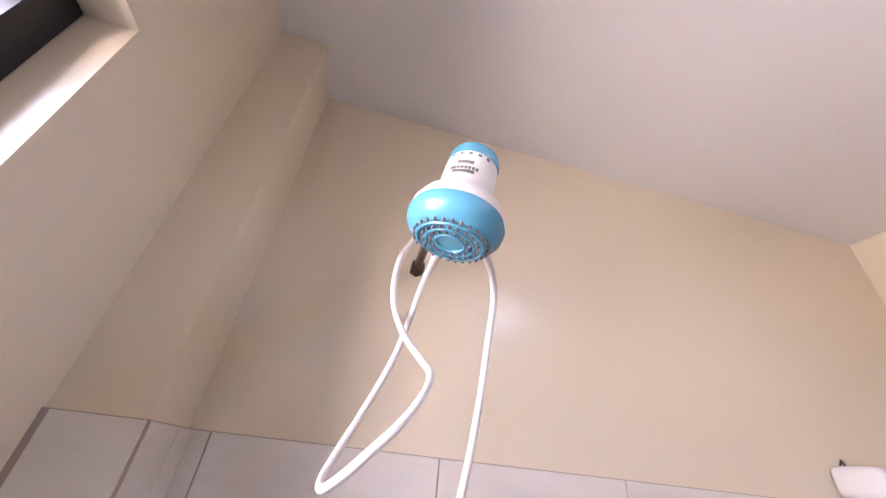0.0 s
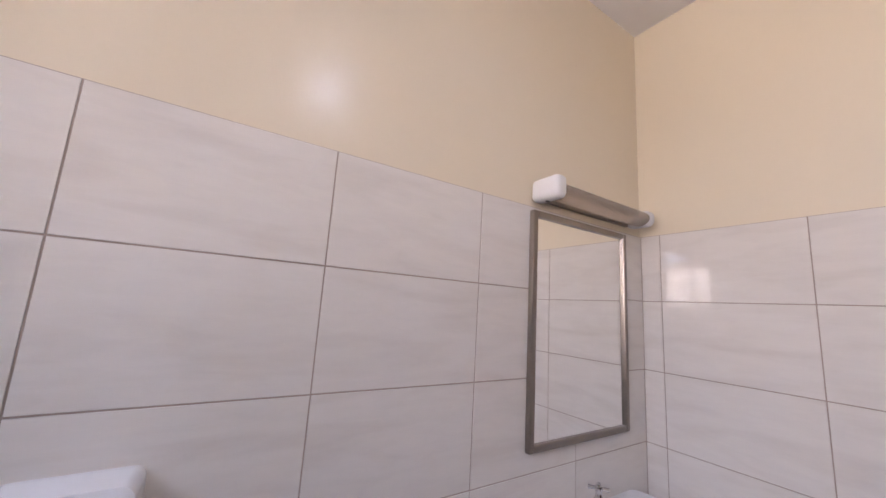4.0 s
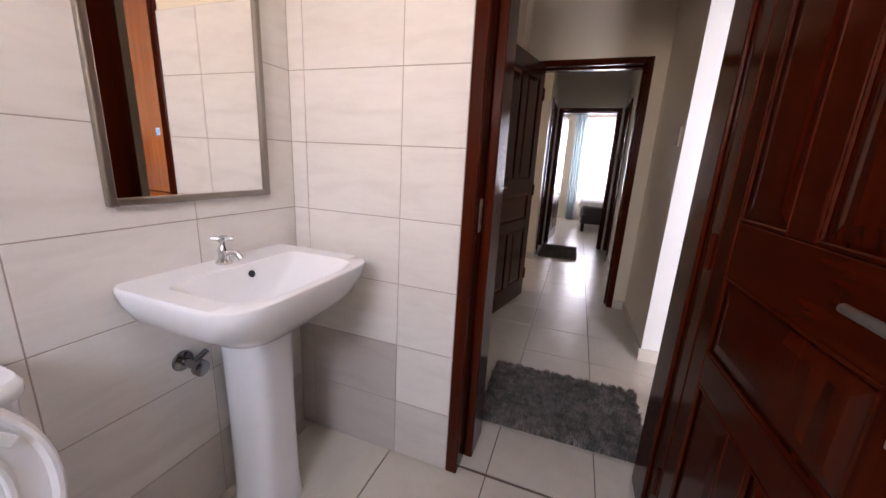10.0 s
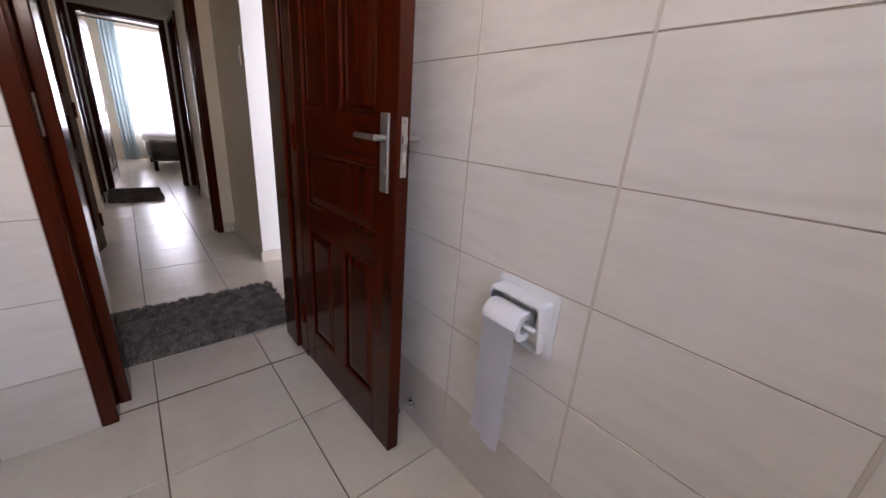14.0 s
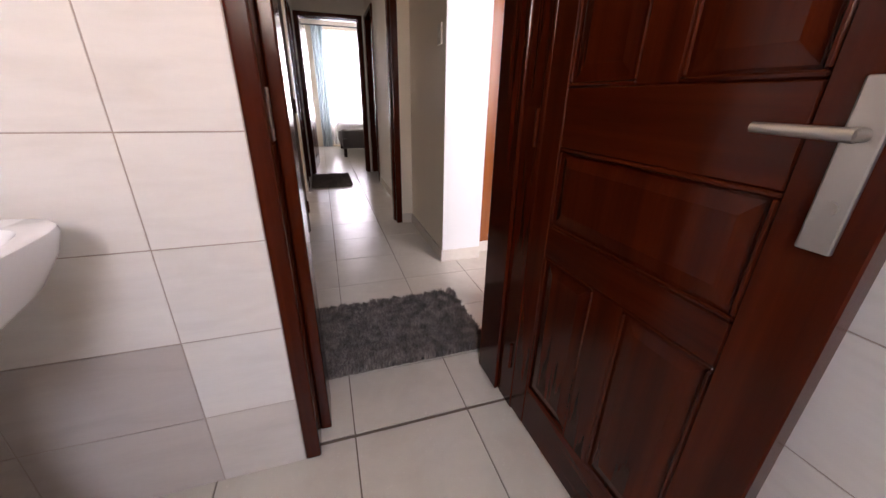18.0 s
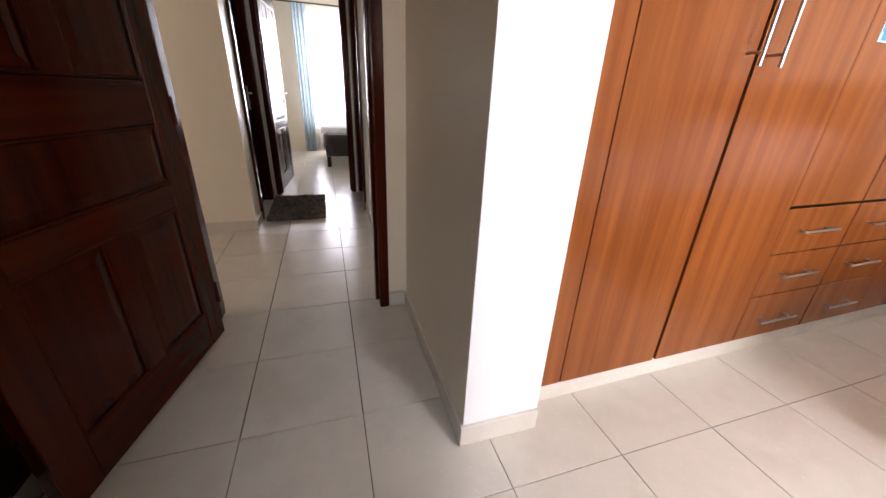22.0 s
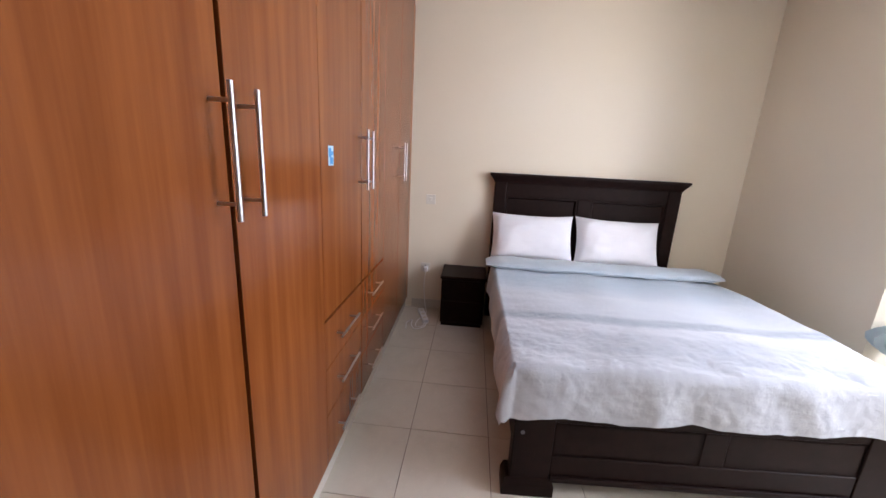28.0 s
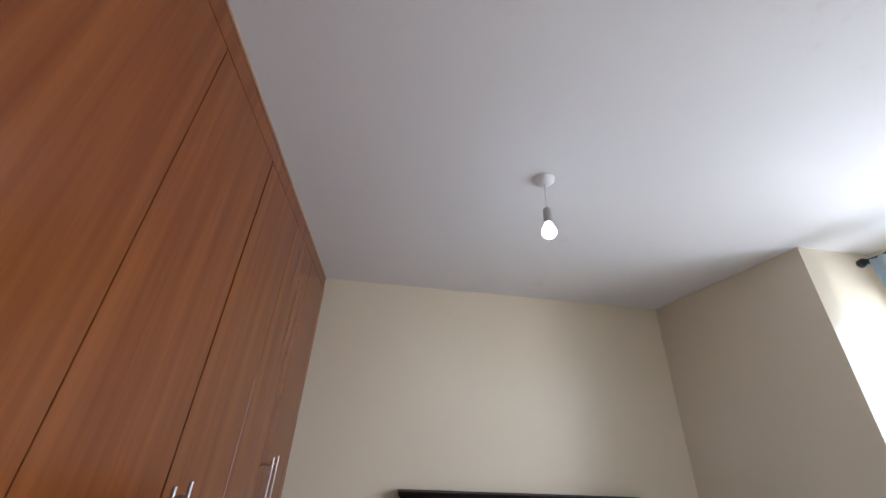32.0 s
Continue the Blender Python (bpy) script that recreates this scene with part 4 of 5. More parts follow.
def shower():
    s = thing("shower_head", "blue and white electric shower head with a white hose", "shower")
    c = Vector((0.395, -1.714, 2.0))
    tilt = Matrix.Rotation(radians(5), 4, "Y") @ Matrix.Rotation(radians(-9), 4, "X") @ Matrix.Diagonal((0.86, 0.86, 0.89, 1))
    part("body", lathe([(0.070, -0.004), (0.073, 0.012), (0.064, 0.030), (0.050, 0.044), (0.044, 0.060), (0.043, 0.095), (0.041, 0.112)], 40, c, tilt), PLASTIC, s, smooth=True)
    spray = part("spray_plate", lathe([(0.022, -0.034), (0.048, -0.033), (0.062, -0.028), (0.073, -0.014), (0.0755, -0.002), (0.072, 0.008), (0.060, 0.010)], 40, c, tilt), BLUE_PLASTIC, s, "sky blue spray plate", True)
    for r, z in ((0.022, -0.035), (0.036, -0.0345), (0.050, -0.0335)):
        loops = [[c + tilt @ Vector(((r + 0.0022 * math.cos(b)) * math.cos(a), (r + 0.0022 * math.cos(b)) * math.sin(a), z + 0.0022 * math.sin(b))) for b in [2 * math.pi * k / 6 for k in range(6)]] for a in [2 * math.pi * k / 36 for k in range(37)]]
        part("ring", rings(bmesh.new(), loops, False, False), BLUE_PLASTIC, spray, smooth=True)
    for r, k in ((0.030, 16), (0.043, 22), (0.056, 28)):
        bm = bmesh.new()
        for i in range(k):
            a = 2 * math.pi * i / k
            z = -0.036 if r < 0.05 else -0.033
            rod(bm, c + tilt @ Vector((r * math.cos(a), r * math.sin(a), z + 0.004)), c + tilt @ Vector((r * math.cos(a), r * math.sin(a), z - 0.002)), 0.0023, 0.0016, 6)
        tagged(part("nozzle_ring", bm, GREY_PRINT, spray), kind="stuff")
    part("top_cap", lathe([(0.0425, 0.108), (0.0435, 0.114), (0.040, 0.128), (0.026, 0.134)], 36, c, tilt), BLUE_PLASTIC, s, "sky blue selector cap", True)
    for i, a in enumerate((-62, -40, -20, 0, 20)):
        d = tilt @ Matrix.Rotation(radians(a), 4, "Z")
        bm = boxed(0.0405, 0.0428, -0.003, 0.003, 0.100, 0.104)
        bm.transform(Matrix.Translation(c) @ d)
        part("print_mark", bm, GREY_PRINT, s)
    for z, w in ((0.083, 0.011), (0.072, 0.020), (0.065, 0.015)):
        bm = bmesh.new()
        for k in range(8):
            a = radians(-25) + (k - 3.5) / 3.5 * w / 0.043
            b = boxed(0.0425, 0.0448, -0.0022, 0.0022, z - 0.0025, z + 0.0025)
            b.transform(Matrix.Translation(c) @ tilt @ Matrix.Rotation(a, 4, "Z"))
            me = bpy.data.meshes.new("bar")
            b.to_mesh(me)
            b.free()
            bm.from_mesh(me)
            bpy.data.meshes.remove(me)
        part("print_bar", bm, GREY_PRINT, s)
    # arm to the wall, inlet and nut
    part("arm", tube([(0.006, -1.705, 2.128), (0.08, -1.706, 2.135), (0.20, -1.708, 2.120), (0.300, -1.711, 2.075), (0.345, -1.713, 2.045)], 0.0095, 12), plain("weathered_steel", (0.17, 0.135, 0.11), 0.4, 0.7), s, "dark weathered steel arm", True)
    part("wire", tube([(0.29, -1.698, 2.085), (0.18, -1.688, 2.115), (0.08, -1.684, 2.112), (0.004, -1.684, 2.105)], 0.005, 8), PLASTIC, s, "white wire to the wall", True)
    part("nut", rodded((0.002, -1.705, 2.127), (0.030, -1.705, 2.130), 0.017, n=6), DARK_METAL, s, "dark weathered nut")
    part("elbow", tube([(0.315, -1.712, 2.06), (0.330, -1.706, 2.035), (0.350, -1.700, 2.018), (0.372, -1.700, 2.012)], 0.010), PLASTIC, s, smooth=True)
    part("bracket", boxed(0.290, 0.335, -1.733, -1.690, 2.035, 2.085, bevel=0.008, segs=2), PLASTIC, s, smooth=True)
    # the flexible white hose falls in a loop and back to the wall
    part("hose", tube([(0.31, -1.712, 2.085), (0.23, -1.722, 2.112), (0.195, -1.745, 2.085), (0.205, -1.762, 2.04), (0.216, -1.766, 1.983), (0.212, -1.757, 1.94), (0.222, -1.736, 1.897), (0.250, -1.712, 1.859), (0.279, -1.701, 1.834),
                       (0.318, -1.715, 1.80), (0.342, -1.743, 1.762), (0.344, -1.772, 1.731), (0.329, -1.791, 1.711), (0.30, -1.806, 1.699), (0.259, -1.809, 1.705), (0.222, -1.801, 1.728), (0.185, -1.776, 1.785), (0.175, -1.747, 1.858),
                       (0.180, -1.733, 1.91), (0.215, -1.722, 1.975), (0.29, -1.715, 2.012)], 0.0052, 10, 6), PLASTIC, s, "thin white hose hanging in a loop", True)
    part("hose", tube([(0.372, -1.69, 2.005), (0.330, -1.645, 2.000), (0.275, -1.612, 1.970), (0.255, -1.612, 1.90), (0.25, -1.622, 1.80), (0.25, -1.640, 1.70), (0.243, -1.664, 1.60), (0.24, -1.669, 1.51), (0.24, -1.652, 1.44), (0.24, -1.615, 1.355), (0.24, -1.56, 1.25), (0.22, -1.53, 1.12), (0.17, -1.54, 1.0), (0.11, -1.58, 0.93)], 0.0052, 10, 8), PLASTIC, s, "thin white hose hanging down", True)


shower()


def bulb(name, label, x, y, drop, lit):
    t = thing(name, label, "lamp")
    part("ceiling_rose", lathe([(0.045, 0), (0.043, -0.012), (0.030, -0.024), (0.008, -0.028)], 28, (x, y, CEIL - 0.0005)), PLASTIC, t, smooth=True)
    part("cord", tube([(x, y, CEIL - 0.025), (x + 0.002, y, CEIL - drop * 0.5), (x, y, CEIL - drop + 0.055)], 0.0025, 6), PLASTIC, t, smooth=True)
    part("lamp_holder", lathe([(0.008, 0.055), (0.017, 0.045), (0.018, 0.0), (0.016, -0.020)], 20, (x, y, CEIL - drop)), BRUSHED, t, "grey lamp holder", True)
    part("bulb", lathe([(0.014, -0.018), (0.020, -0.034), (0.030, -0.056), (0.030, -0.070), (0.020, -0.086), (0.006, -0.092)], 24, (x, y, CEIL - drop)), lit, t, "lit white bulb", True)
    for o in t.children:
        if o.name.startswith("bulb"):
            o.visible_shadow = False


bulb("pendant_bulb", "bare white bulb hanging lit from a short cord", 3.441, 0.299, 0.205, BULB_GLOW)
bulb("bathroom_bulb", "bare lit bulb on the bathroom ceiling", 0.98, -1.04, 0.07, BULB_GLOW)


# bathroom window: steel casement with a pale reveal
def window(name, label, x0, x1, y, z0, z1, bars, material, axis="x", depth=0.04):
    w = tagged(new(name), label, "window", kind="structure")

    def bar(a, b, c, d):
        return boxed(a, b, y - depth / 2, y + depth / 2, c, d, bevel=0.003) if axis == "x" else boxed(y - depth / 2, y + depth / 2, a, b, c, d, bevel=0.003)
    f = 0.045
    for a in ((x0, x0 + f, z0, z1), (x1 - f, x1, z0, z1), (x0 + f, x1 - f, z0, z0 + f), (x0 + f, x1 - f, z1 - f, z1)):
        part("frame_bar", bar(*a), material, w)
    for k in range(1, bars[0]):
        xm = x0 + (x1 - x0) * k / bars[0]
        part("mullion", bar(xm - 0.014, xm + 0.014, z0 + f, z1 - f), material, w)
    for k in range(1, bars[1]):
        zm = z0 + (z1 - z0) * k / bars[1]
        part("glazing_bar", bar(x0 + f, x1 - f, zm - 0.010, zm + 0.010), material, w)
    return w


window("window_bathroom", "dark steel casement window high in the bathroom wall", 0.414, 1.10, BACK - 0.08, 1.52, 2.17, (2, 1), BLACK)


def grille():
    g = thing("window_grille", "dark steel burglar grille with crossing bars in the bathroom window", "grille")
    x0, x1, z0, z1, y = 0.44, 1.075, 1.55, 2.145, BACK - 0.135
    for k in range(-3, 6):
        for s in (1, -1):
            a = x0 + k * 0.16
            lo, hi = (a, a + (z1 - z0) * 0.6) if s > 0 else (a + (z1 - z0) * 0.6, a)
            pts = []
            for i in range(25):
                u = i / 24
                x = lo + (hi - lo) * u
                if x0 <= x <= x1:
                    pts.append((x, y + 0.004 * s, z0 + (z1 - z0) * u))
            if len(pts) > 2:
                part("bar", rodded(pts[0], pts[-1], 0.0105, n=8), BLACK, g, smooth=True)


grille()
window("window_bedroom", "white framed bedroom window in the bay", 2.20, 3.65, -1.83, 0.75, 2.35, (3, 2), WHITE_PAINT)
window("window_far", "white framed window of the far bedroom", 0.95, 2.35, 8.24, 0.55, 2.3, (2, 2), WHITE_PAINT)
window("window_far_side", "white framed side window of the far bedroom", 6.1, 7.5, -0.10, 0.9, 2.2, (2, 2), WHITE_PAINT, "y")

# ---- bedroom ----
def pull(parent, a, b, out, r=0.0056):
    """A slim bar handle from a to b, standing off by the vector out."""
    a, b, out = Vector(a), Vector(b), Vector(out)
    d = (b - a).normalized()
    h = part("bar_handle", rodded(a + out, b + out, r), BRUSHED, parent, "brushed steel bar handle", True)
    for p in (a + d * 0.035, b - d * 0.035):
        part("standoff", rodded(p, p + out, r * 0.8, n=8), BRUSHED, h, smooth=True)


def wardrobe():
    Y = WARD_Y
    JX = [2.012, 2.485, 2.965, 3.445, 3.925, 4.405, 4.885]
    ZB, ZT = 0.088, 2.552
    g = "built-in wardrobe units"
    body_mat = VENEER
    end = thing("wardrobe_side_panel", "cherry veneer filler panel at the wardrobe end", "wardrobe", g)
    part("panel", boxed(1.867, JX[0] - 0.002, Y, Y + 0.02, ZB, CEIL - 0.004, bevel=0.0015), body_mat, end)
    part("edge_strip", boxed(1.866, 1.8675, Y - 0.001, Y + 0.02, ZB, CEIL - 0.016), RAW_EDGE, end, "pale edge along the wall")
    head = solid("wardrobe_cornice", boxed(JX[0], HEAD_X - 0.003, Y, Y + 0.02, ZT + 0.004, CEIL - 0.012, bevel=0.0015), body_mat, "cherry veneer strip between wardrobe doors and ceiling", "wardrobe", g)
    solid("cornice_bead", boxed(1.867, HEAD_X - 0.003, Y - 0.006, Y + 0.015, CEIL - 0.012, CEIL - 0.001, bevel=0.002), RAW_EDGE, "pale bead where the wardrobe meets the ceiling", "trim", g)
    solid("wardrobe_end_bead", boxed(HEAD_X - 0.014, HEAD_X - 0.002, Y - 0.006, Y + 0.018, ZB, ZT, bevel=0.002), RAW_EDGE, "pale bead where the wardrobe meets the wall", "trim", g)
    for k in range(3):
        x0, x1 = JX[2 * k], JX[2 * k + 2]
        w = thing("wardrobe", "tall cherry veneer wardrobe unit with two doors" + (" and drawers" if k == 1 else ""), "wardrobe", g)
        carcass = bmesh.new()
        box(carcass, x0, x0 + 0.016, Y + 0.022, 2.03, ZB, ZT)
        box(carcass, x1 - 0.016, x1, Y + 0.022, 2.03, ZB, ZT)
        box(carcass, x0 + 0.016, x1 - 0.016, Y + 0.022, 2.03, ZB, ZB + 0.016)
        box(carcass, x0 + 0.016, x1 - 0.016, Y + 0.022, 2.03, ZT - 0.016, ZT)
        box(carcass, x0 + 0.016, x1 - 0.016, 2.02, 2.03, ZB + 0.016, ZT - 0.016)
        part("carcass", carcass, DARK_BOARD, w)
    return JX, ZB, ZT


JX, ZB, ZT = wardrobe()
wardrobes = [o for o in bpy.data.objects if o.name.split(".")[0] == "wardrobe"]
for k, w in enumerate(wardrobes):
    Y = WARD_Y
    gap = (0.016, 0.011, 0.008)[k]
    DR = 0.735
    for side in (0, 1):
        x0, x1 = JX[2 * k + side], JX[2 * k + side + 1]
        a = x0 + (0.0019 if side == 0 else gap * 0.5)
        b = x1 - (0.0019 if side == 1 else gap * 0.5)
        zb = DR + 0.004 if k == 1 else ZB
        d = part("door", boxed(a, b, Y, Y + 0.018, zb, ZT, bevel=0.0012), VENEER, w)
        hx = (x1 - 0.045) if side == 0 else (x0 + 0.045)
        pull(d, (hx, Y, 1.205), (hx, Y, 1.475), (0, -0.045, 0))
        if k == 1:
            zs = [ZB, 0.322, 0.528, DR - 0.002]
            for z0, z1 in zip(zs, zs[1:]):
                f = part("drawer_front", boxed(a, b, Y, Y + 0.018, z0, z1 - 0.006, bevel=0.0012), VENEER, w)
                zc = z0 + 0.105
                xc = (a + b) / 2 - 0.03
                pull(f, (xc - 0.12, Y, zc), (xc + 0.12, Y, zc), (0, -0.035, 0), 0.005)

WARD_TURN = Matrix.Translation((1.9, WARD_Y, 0)) @ Matrix.Rotation(radians(1.15), 4, "Z") @ Matrix.Translation((-1.9, -WARD_Y, 0))
for o in bpy.data.objects:
    if o.parent is None and o.name.split(".")[0] in ("wardrobe", "wardrobe_side_panel", "wardrobe_cornice", "cornice_bead", "wardrobe_end_bead", "baseboard_wardrobe_plinth"):
        o.matrix_basis = WARD_TURN @ o.matrix_basis

sticker = thing("door_sticker", "small torn blue and white sticker on the wardrobe", "sticker", m=WARD_TURN)
part("paper", boxed(3.035, 3.085, WARD_Y - 0.0012, WARD_Y - 0.0002, 1.315, 1.385), plain("pale_sticker_paper", (0.45, 0.62, 0.72), 0.6), sticker)
for x0, x1, z0, z1 in ((3.040, 3.062, 1.345, 1.378), (3.050, 3.080, 1.320, 1.345), (3.064, 3.082, 1.352, 1.366)):
    part("blue_patch", boxed(x0, x1, WARD_Y - 0.0018, WARD_Y - 0.0012, z0, z1), plain("blue_print", (0.06, 0.27, 0.55), 0.6), sticker)


def bed():
    b = thing("double_bed", "dark espresso wooden double bed with panelled headboard and footboard", "bed")
    x0, x1, y0, y1 = 3.02, 4.915, -0.90, 0.66
    E = ESPRESSO
    # footboard: broad stiles, two sunk panels, flared block feet
    for ya, yb, ba, bb in ((y1 - 0.165, y1, y1 - 0.170, y1 + 0.014), (y0, y0 + 0.165, y0 - 0.014, y0 + 0.170)):
        part("foot_post", boxed(x0, x0 + 0.070, ya, yb, 0.0, 0.425, bevel=0.004, segs=2), E, b)
        block = [[(x0 - f, ba - f, z), (x0 + 0.085, ba - f, z), (x0 + 0.085, bb + f, z), (x0 - f, bb + f, z)] for f, z in ((0.016, 0.0), (0.016, 0.050), (0.010, 0.066), (0.002, 0.080))]
        part("foot_block", rings(bmesh.new(), block), E, b)
    ia, ib = y0 + 0.165, y1 - 0.165
    yc = (ia + ib) / 2 - 0.03
    part("foot_rail", boxed(x0 + 0.004, x0 + 0.062, ia, ib, 0.348, 0.425, bevel=0.003), E, b)
    part("foot_rail", boxed(x0 + 0.004, x0 + 0.062, ia, ib, 0.095, 0.190, bevel=0.003), E, b)
    part("foot_moulding", boxed(x0 - 0.008, x0 + 0.062, ia, ib, 0.066, 0.095, bevel=0.006, segs=2), E, b)
    part("foot_muntin", boxed(x0 + 0.004, x0 + 0.062, yc - 0.050, yc + 0.050, 0.190, 0.348, bevel=0.003), E, b)
    for ya, yb in ((ia, yc - 0.050), (yc + 0.050, ib)):
        fb = bmesh.new()
        rings(fb, [[(x, ya + i, 0.190 + i), (x, yb - i, 0.190 + i), (x, yb - i, 0.348 - i), (x, ya + i, 0.348 - i)] for i, x in ((0, x0 + 0.008), (0.012, x0 + 0.008), (0.022, x0 + 0.024), (0.024, x0 + 0.024), (0.0, x0 + 0.045))])
        part("foot_panel", fb, E, b)
    part("bolt", rodded((x0 - 0.001, y1 - 0.035, 0.30), (x0 - 0.004, y1 - 0.035, 0.30), 0.009), GREY_PRINT, b, "dull grey bolt head", True)
    # side rails
    for ya, yb in ((y1 - 0.055, y1 - 0.020), (y0 + 0.020, y0 + 0.055)):
        part("side_rail", boxed(x0 + 0.075, x1 - 0.06, ya, yb, 0.13, 0.36, bevel=0.004), E, b)
    # headboard, flaring towards the top, with a projecting cap
    hy0, hy1 = -0.800, 0.715
    for s, ya, yb in ((1, hy1 - 0.10, hy1), (-1, hy0, hy0 + 0.10)):
        part("head_post", boxed(x1 - 0.065, x1, ya, yb, 0, 1.215, bevel=0.005, segs=2), E, b)
    cap = [[(x1 - d, hy0 - o, z), (x1, hy0 - o, z), (x1, hy1 + o, z), (x1 - d, hy1 + o, z)] for d, o, z in ((0.066, 0.004, 1.215), (0.072, 0.012, 1.235), (0.090, 0.040, 1.268), (0.094, 0.046, 1.272), (0.094, 0.046, 1.290), (0.088, 0.040, 1.293))]
    part("head_cap", rings(bmesh.new(), cap), E, b)
    part("head_rail", boxed(x1 - 0.055, x1 - 0.010, hy0 + 0.10, hy1 - 0.10, 1.105, 1.215, bevel=0.004), E, b)
    part("head_rail", boxed(x1 - 0.055, x1 - 0.010, hy0 + 0.10, hy1 - 0.10, 0.42, 0.52, bevel=0.004), E, b)
    hc = (hy0 + hy1) / 2
    part("head_muntin", boxed(x1 - 0.055, x1 - 0.010, hc - 0.055, hc + 0.055, 0.52, 1.105, bevel=0.004), E, b)
    for ya, yb in ((hy0 + 0.10, hc - 0.055), (hc + 0.055, hy1 - 0.10)):
        loops = [[(x, ya + i, 0.52 + i), (x, yb - i, 0.52 + i), (x, yb - i, 1.105 - i), (x, ya + i, 1.105 - i)] for i, x in ((0, x1 - 0.012), (0, x1 - 0.048), (0.014, x1 - 0.048), (0.024, x1 - 0.030), (0.028, x1 - 0.030))]
        part("head_panel", rings(bmesh.new(), loops), E, b)
    solid("mattress", boxed(x0 + 0.085, x1 - 0.075, y0 + 0.06, y1 - 0.06, 0.33, 0.575, bevel=0.04, segs=3), COTTON, "white mattress on the bed frame", "mattress", smooth=True)
    return x0, x1, y0, y1


BX0, BX1, BY0, BY1 = bed()


def soft(p, scale, seed):
    return noise.noise(Vector(p) * scale + Vector((seed, seed * 1.7, 0)))


def duvet():
    """One draped sheet of cloth with thickness: flat on top, falling over the sides and the foot."""
    bm = bmesh.new()
    nx, ny = 210, 220
    x_head, top = 4.50, 0.600
    x_edge, ya, yb = BX0 + 0.012, BY0 - 0.005, BY1 + 0.028
    drop_foot, drop_side = 0.236, 0.225
    L = (x_head - x_edge) + drop_foot
    W = (yb - ya) + 2 * drop_side
    grid = []
    for i in range(nx + 1):
        u = i / nx * L
        row = []
        for j in range(ny + 1):
            v = -drop_side + j / ny * W
            dx = max(0.0, u - (x_head - x_edge))
            dy = max(0.0, -v, v - (yb - ya))
            fall = (dx ** 6 + dy ** 6) ** (1 / 6)
            x = x_head - min(u, x_head - x_edge)
            y = ya + min(max(v, 0), yb - ya)
            r = 0.05
            out = 0.034 * (1 - math.exp(-fall / r)) + 0.03 * fall
            z = top - fall + r * 0.55 * (1 - math.exp(-fall / r))
            ang = math.atan2(dy, dx) if fall else 0.0
            side = 1 if v > 0 else -1
            x -= out * math.cos(ang) * (dx > 0)
            y += side * out * math.sin(ang)
            if dx and dy:
                z -= 0.02 * math.sin(2 * ang)
                x -= 0.015 * math.sin(2 * ang) * min(1, fall / 0.2)
                y += side * 0.015 * math.sin(2 * ang) * min(1, fall / 0.2)
            rough = min(1.0, max(0.15, (3.78 - x) / 0.7))
            puff = 0.016 * soft((x, y, 0), 3.1, 2.0) + 0.011 * rough * soft((x * 1.6, y, z), 9.0, 5.0) + 0.008 * rough * abs(soft((x * 1.3, y, z), 17.0, 9.0)) + 0.005 * rough * abs(soft((x, y * 1.2, z), 36.0, 3.0))
            if fall > 0.02:
                ripple = (0.006 * math.sin(u * 17 + 2 * soft((u, v, 0), 2.0, 1.0)) if dy else 0.012 * math.sin(v * 19 + 3 * soft((u, v, 0), 2.5, 4.0))) * min(1, fall / 0.12)
                if dy:
                    y += (ripple + puff * 0.7) * (1 if v > 0 else -1)
                else:
                    x -= ripple * 0.6 + puff * 0.7
            else:
                z += puff
            z += 0.010 * soft((u * 0.7, v * 2.2, 0), 5.0, 7.0) * min(1, fall / 0.1)
            hem = 0.03 * soft((u, v, 0), 3.0, 11.0)
            if fall > 0.2:
                z += hem
            row.append(bm.verts.new((x, y, max(z, 0.05))))
        grid.append(row)
    for a, b in zip(grid, grid[1:]):
        for j in range(ny):
            bm.faces.new((a[j], b[j], b[j + 1], a[j + 1]))
    bmesh.ops.recalc_face_normals(bm, faces=bm.faces)
    bm.normal_update()
    flip = 1 if grid[nx // 3][ny // 2].normal.z > 0 else -1
    inner = [[bm.verts.new(q.co - q.normal * flip * 0.014) for q in row] for row in grid]
    for a, b in zip(inner, inner[1:]):
        for j in range(ny):
            bm.faces.new((a[j], a[j + 1], b[j + 1], b[j]))
    rim = [(grid[0][j], inner[0][j]) for j in range(ny + 1)] + [(grid[i][ny], inner[i][ny]) for i in range(1, nx + 1)] + [(grid[nx][j], inner[nx][j]) for j in range(ny - 1, -1, -1)] + [(grid[i][0], inner[i][0]) for i in range(nx - 1, 0, -1)]
    for (p, q), (r2, s2) in zip(rim, rim[1:] + rim[:1]):
        bm.faces.new((p, q, s2, r2))
    bmesh.ops.recalc_face_normals(bm, faces=bm.faces)
    d = thing("duvet", "fleecy white duvet with pale blue bands spread over the bed", "duvet")
    part("cover", bm, DUVET, d, smooth=True)
    # turned-down edge at the head: a soft roll of the blue lining
    loops = []
    m = 70
    for j in range(m + 1):
        y = ya - 0.05 + (yb - ya + 0.125) * j / m
        edge = math.sqrt(min(1.0, (j + 0.6) / 5, (m + 0.6 - j) / 5))
        sag = 0.05 * max(0, abs(y - (ya + yb) / 2) - (yb - ya) / 2 + 0.02)
        cx = 4.43 + 0.02 * soft((y, 0, 0), 2.4, 3.0)
        cz = 0.628 + 0.008 * soft((y, 1, 0), 3.0, 6.0) - sag
        hx, hz = (0.128 + 0.012 * soft((y, 2, 0), 3.5, 8.0)) * (0.6 + 0.4 * edge), 0.030 * edge + 0.004
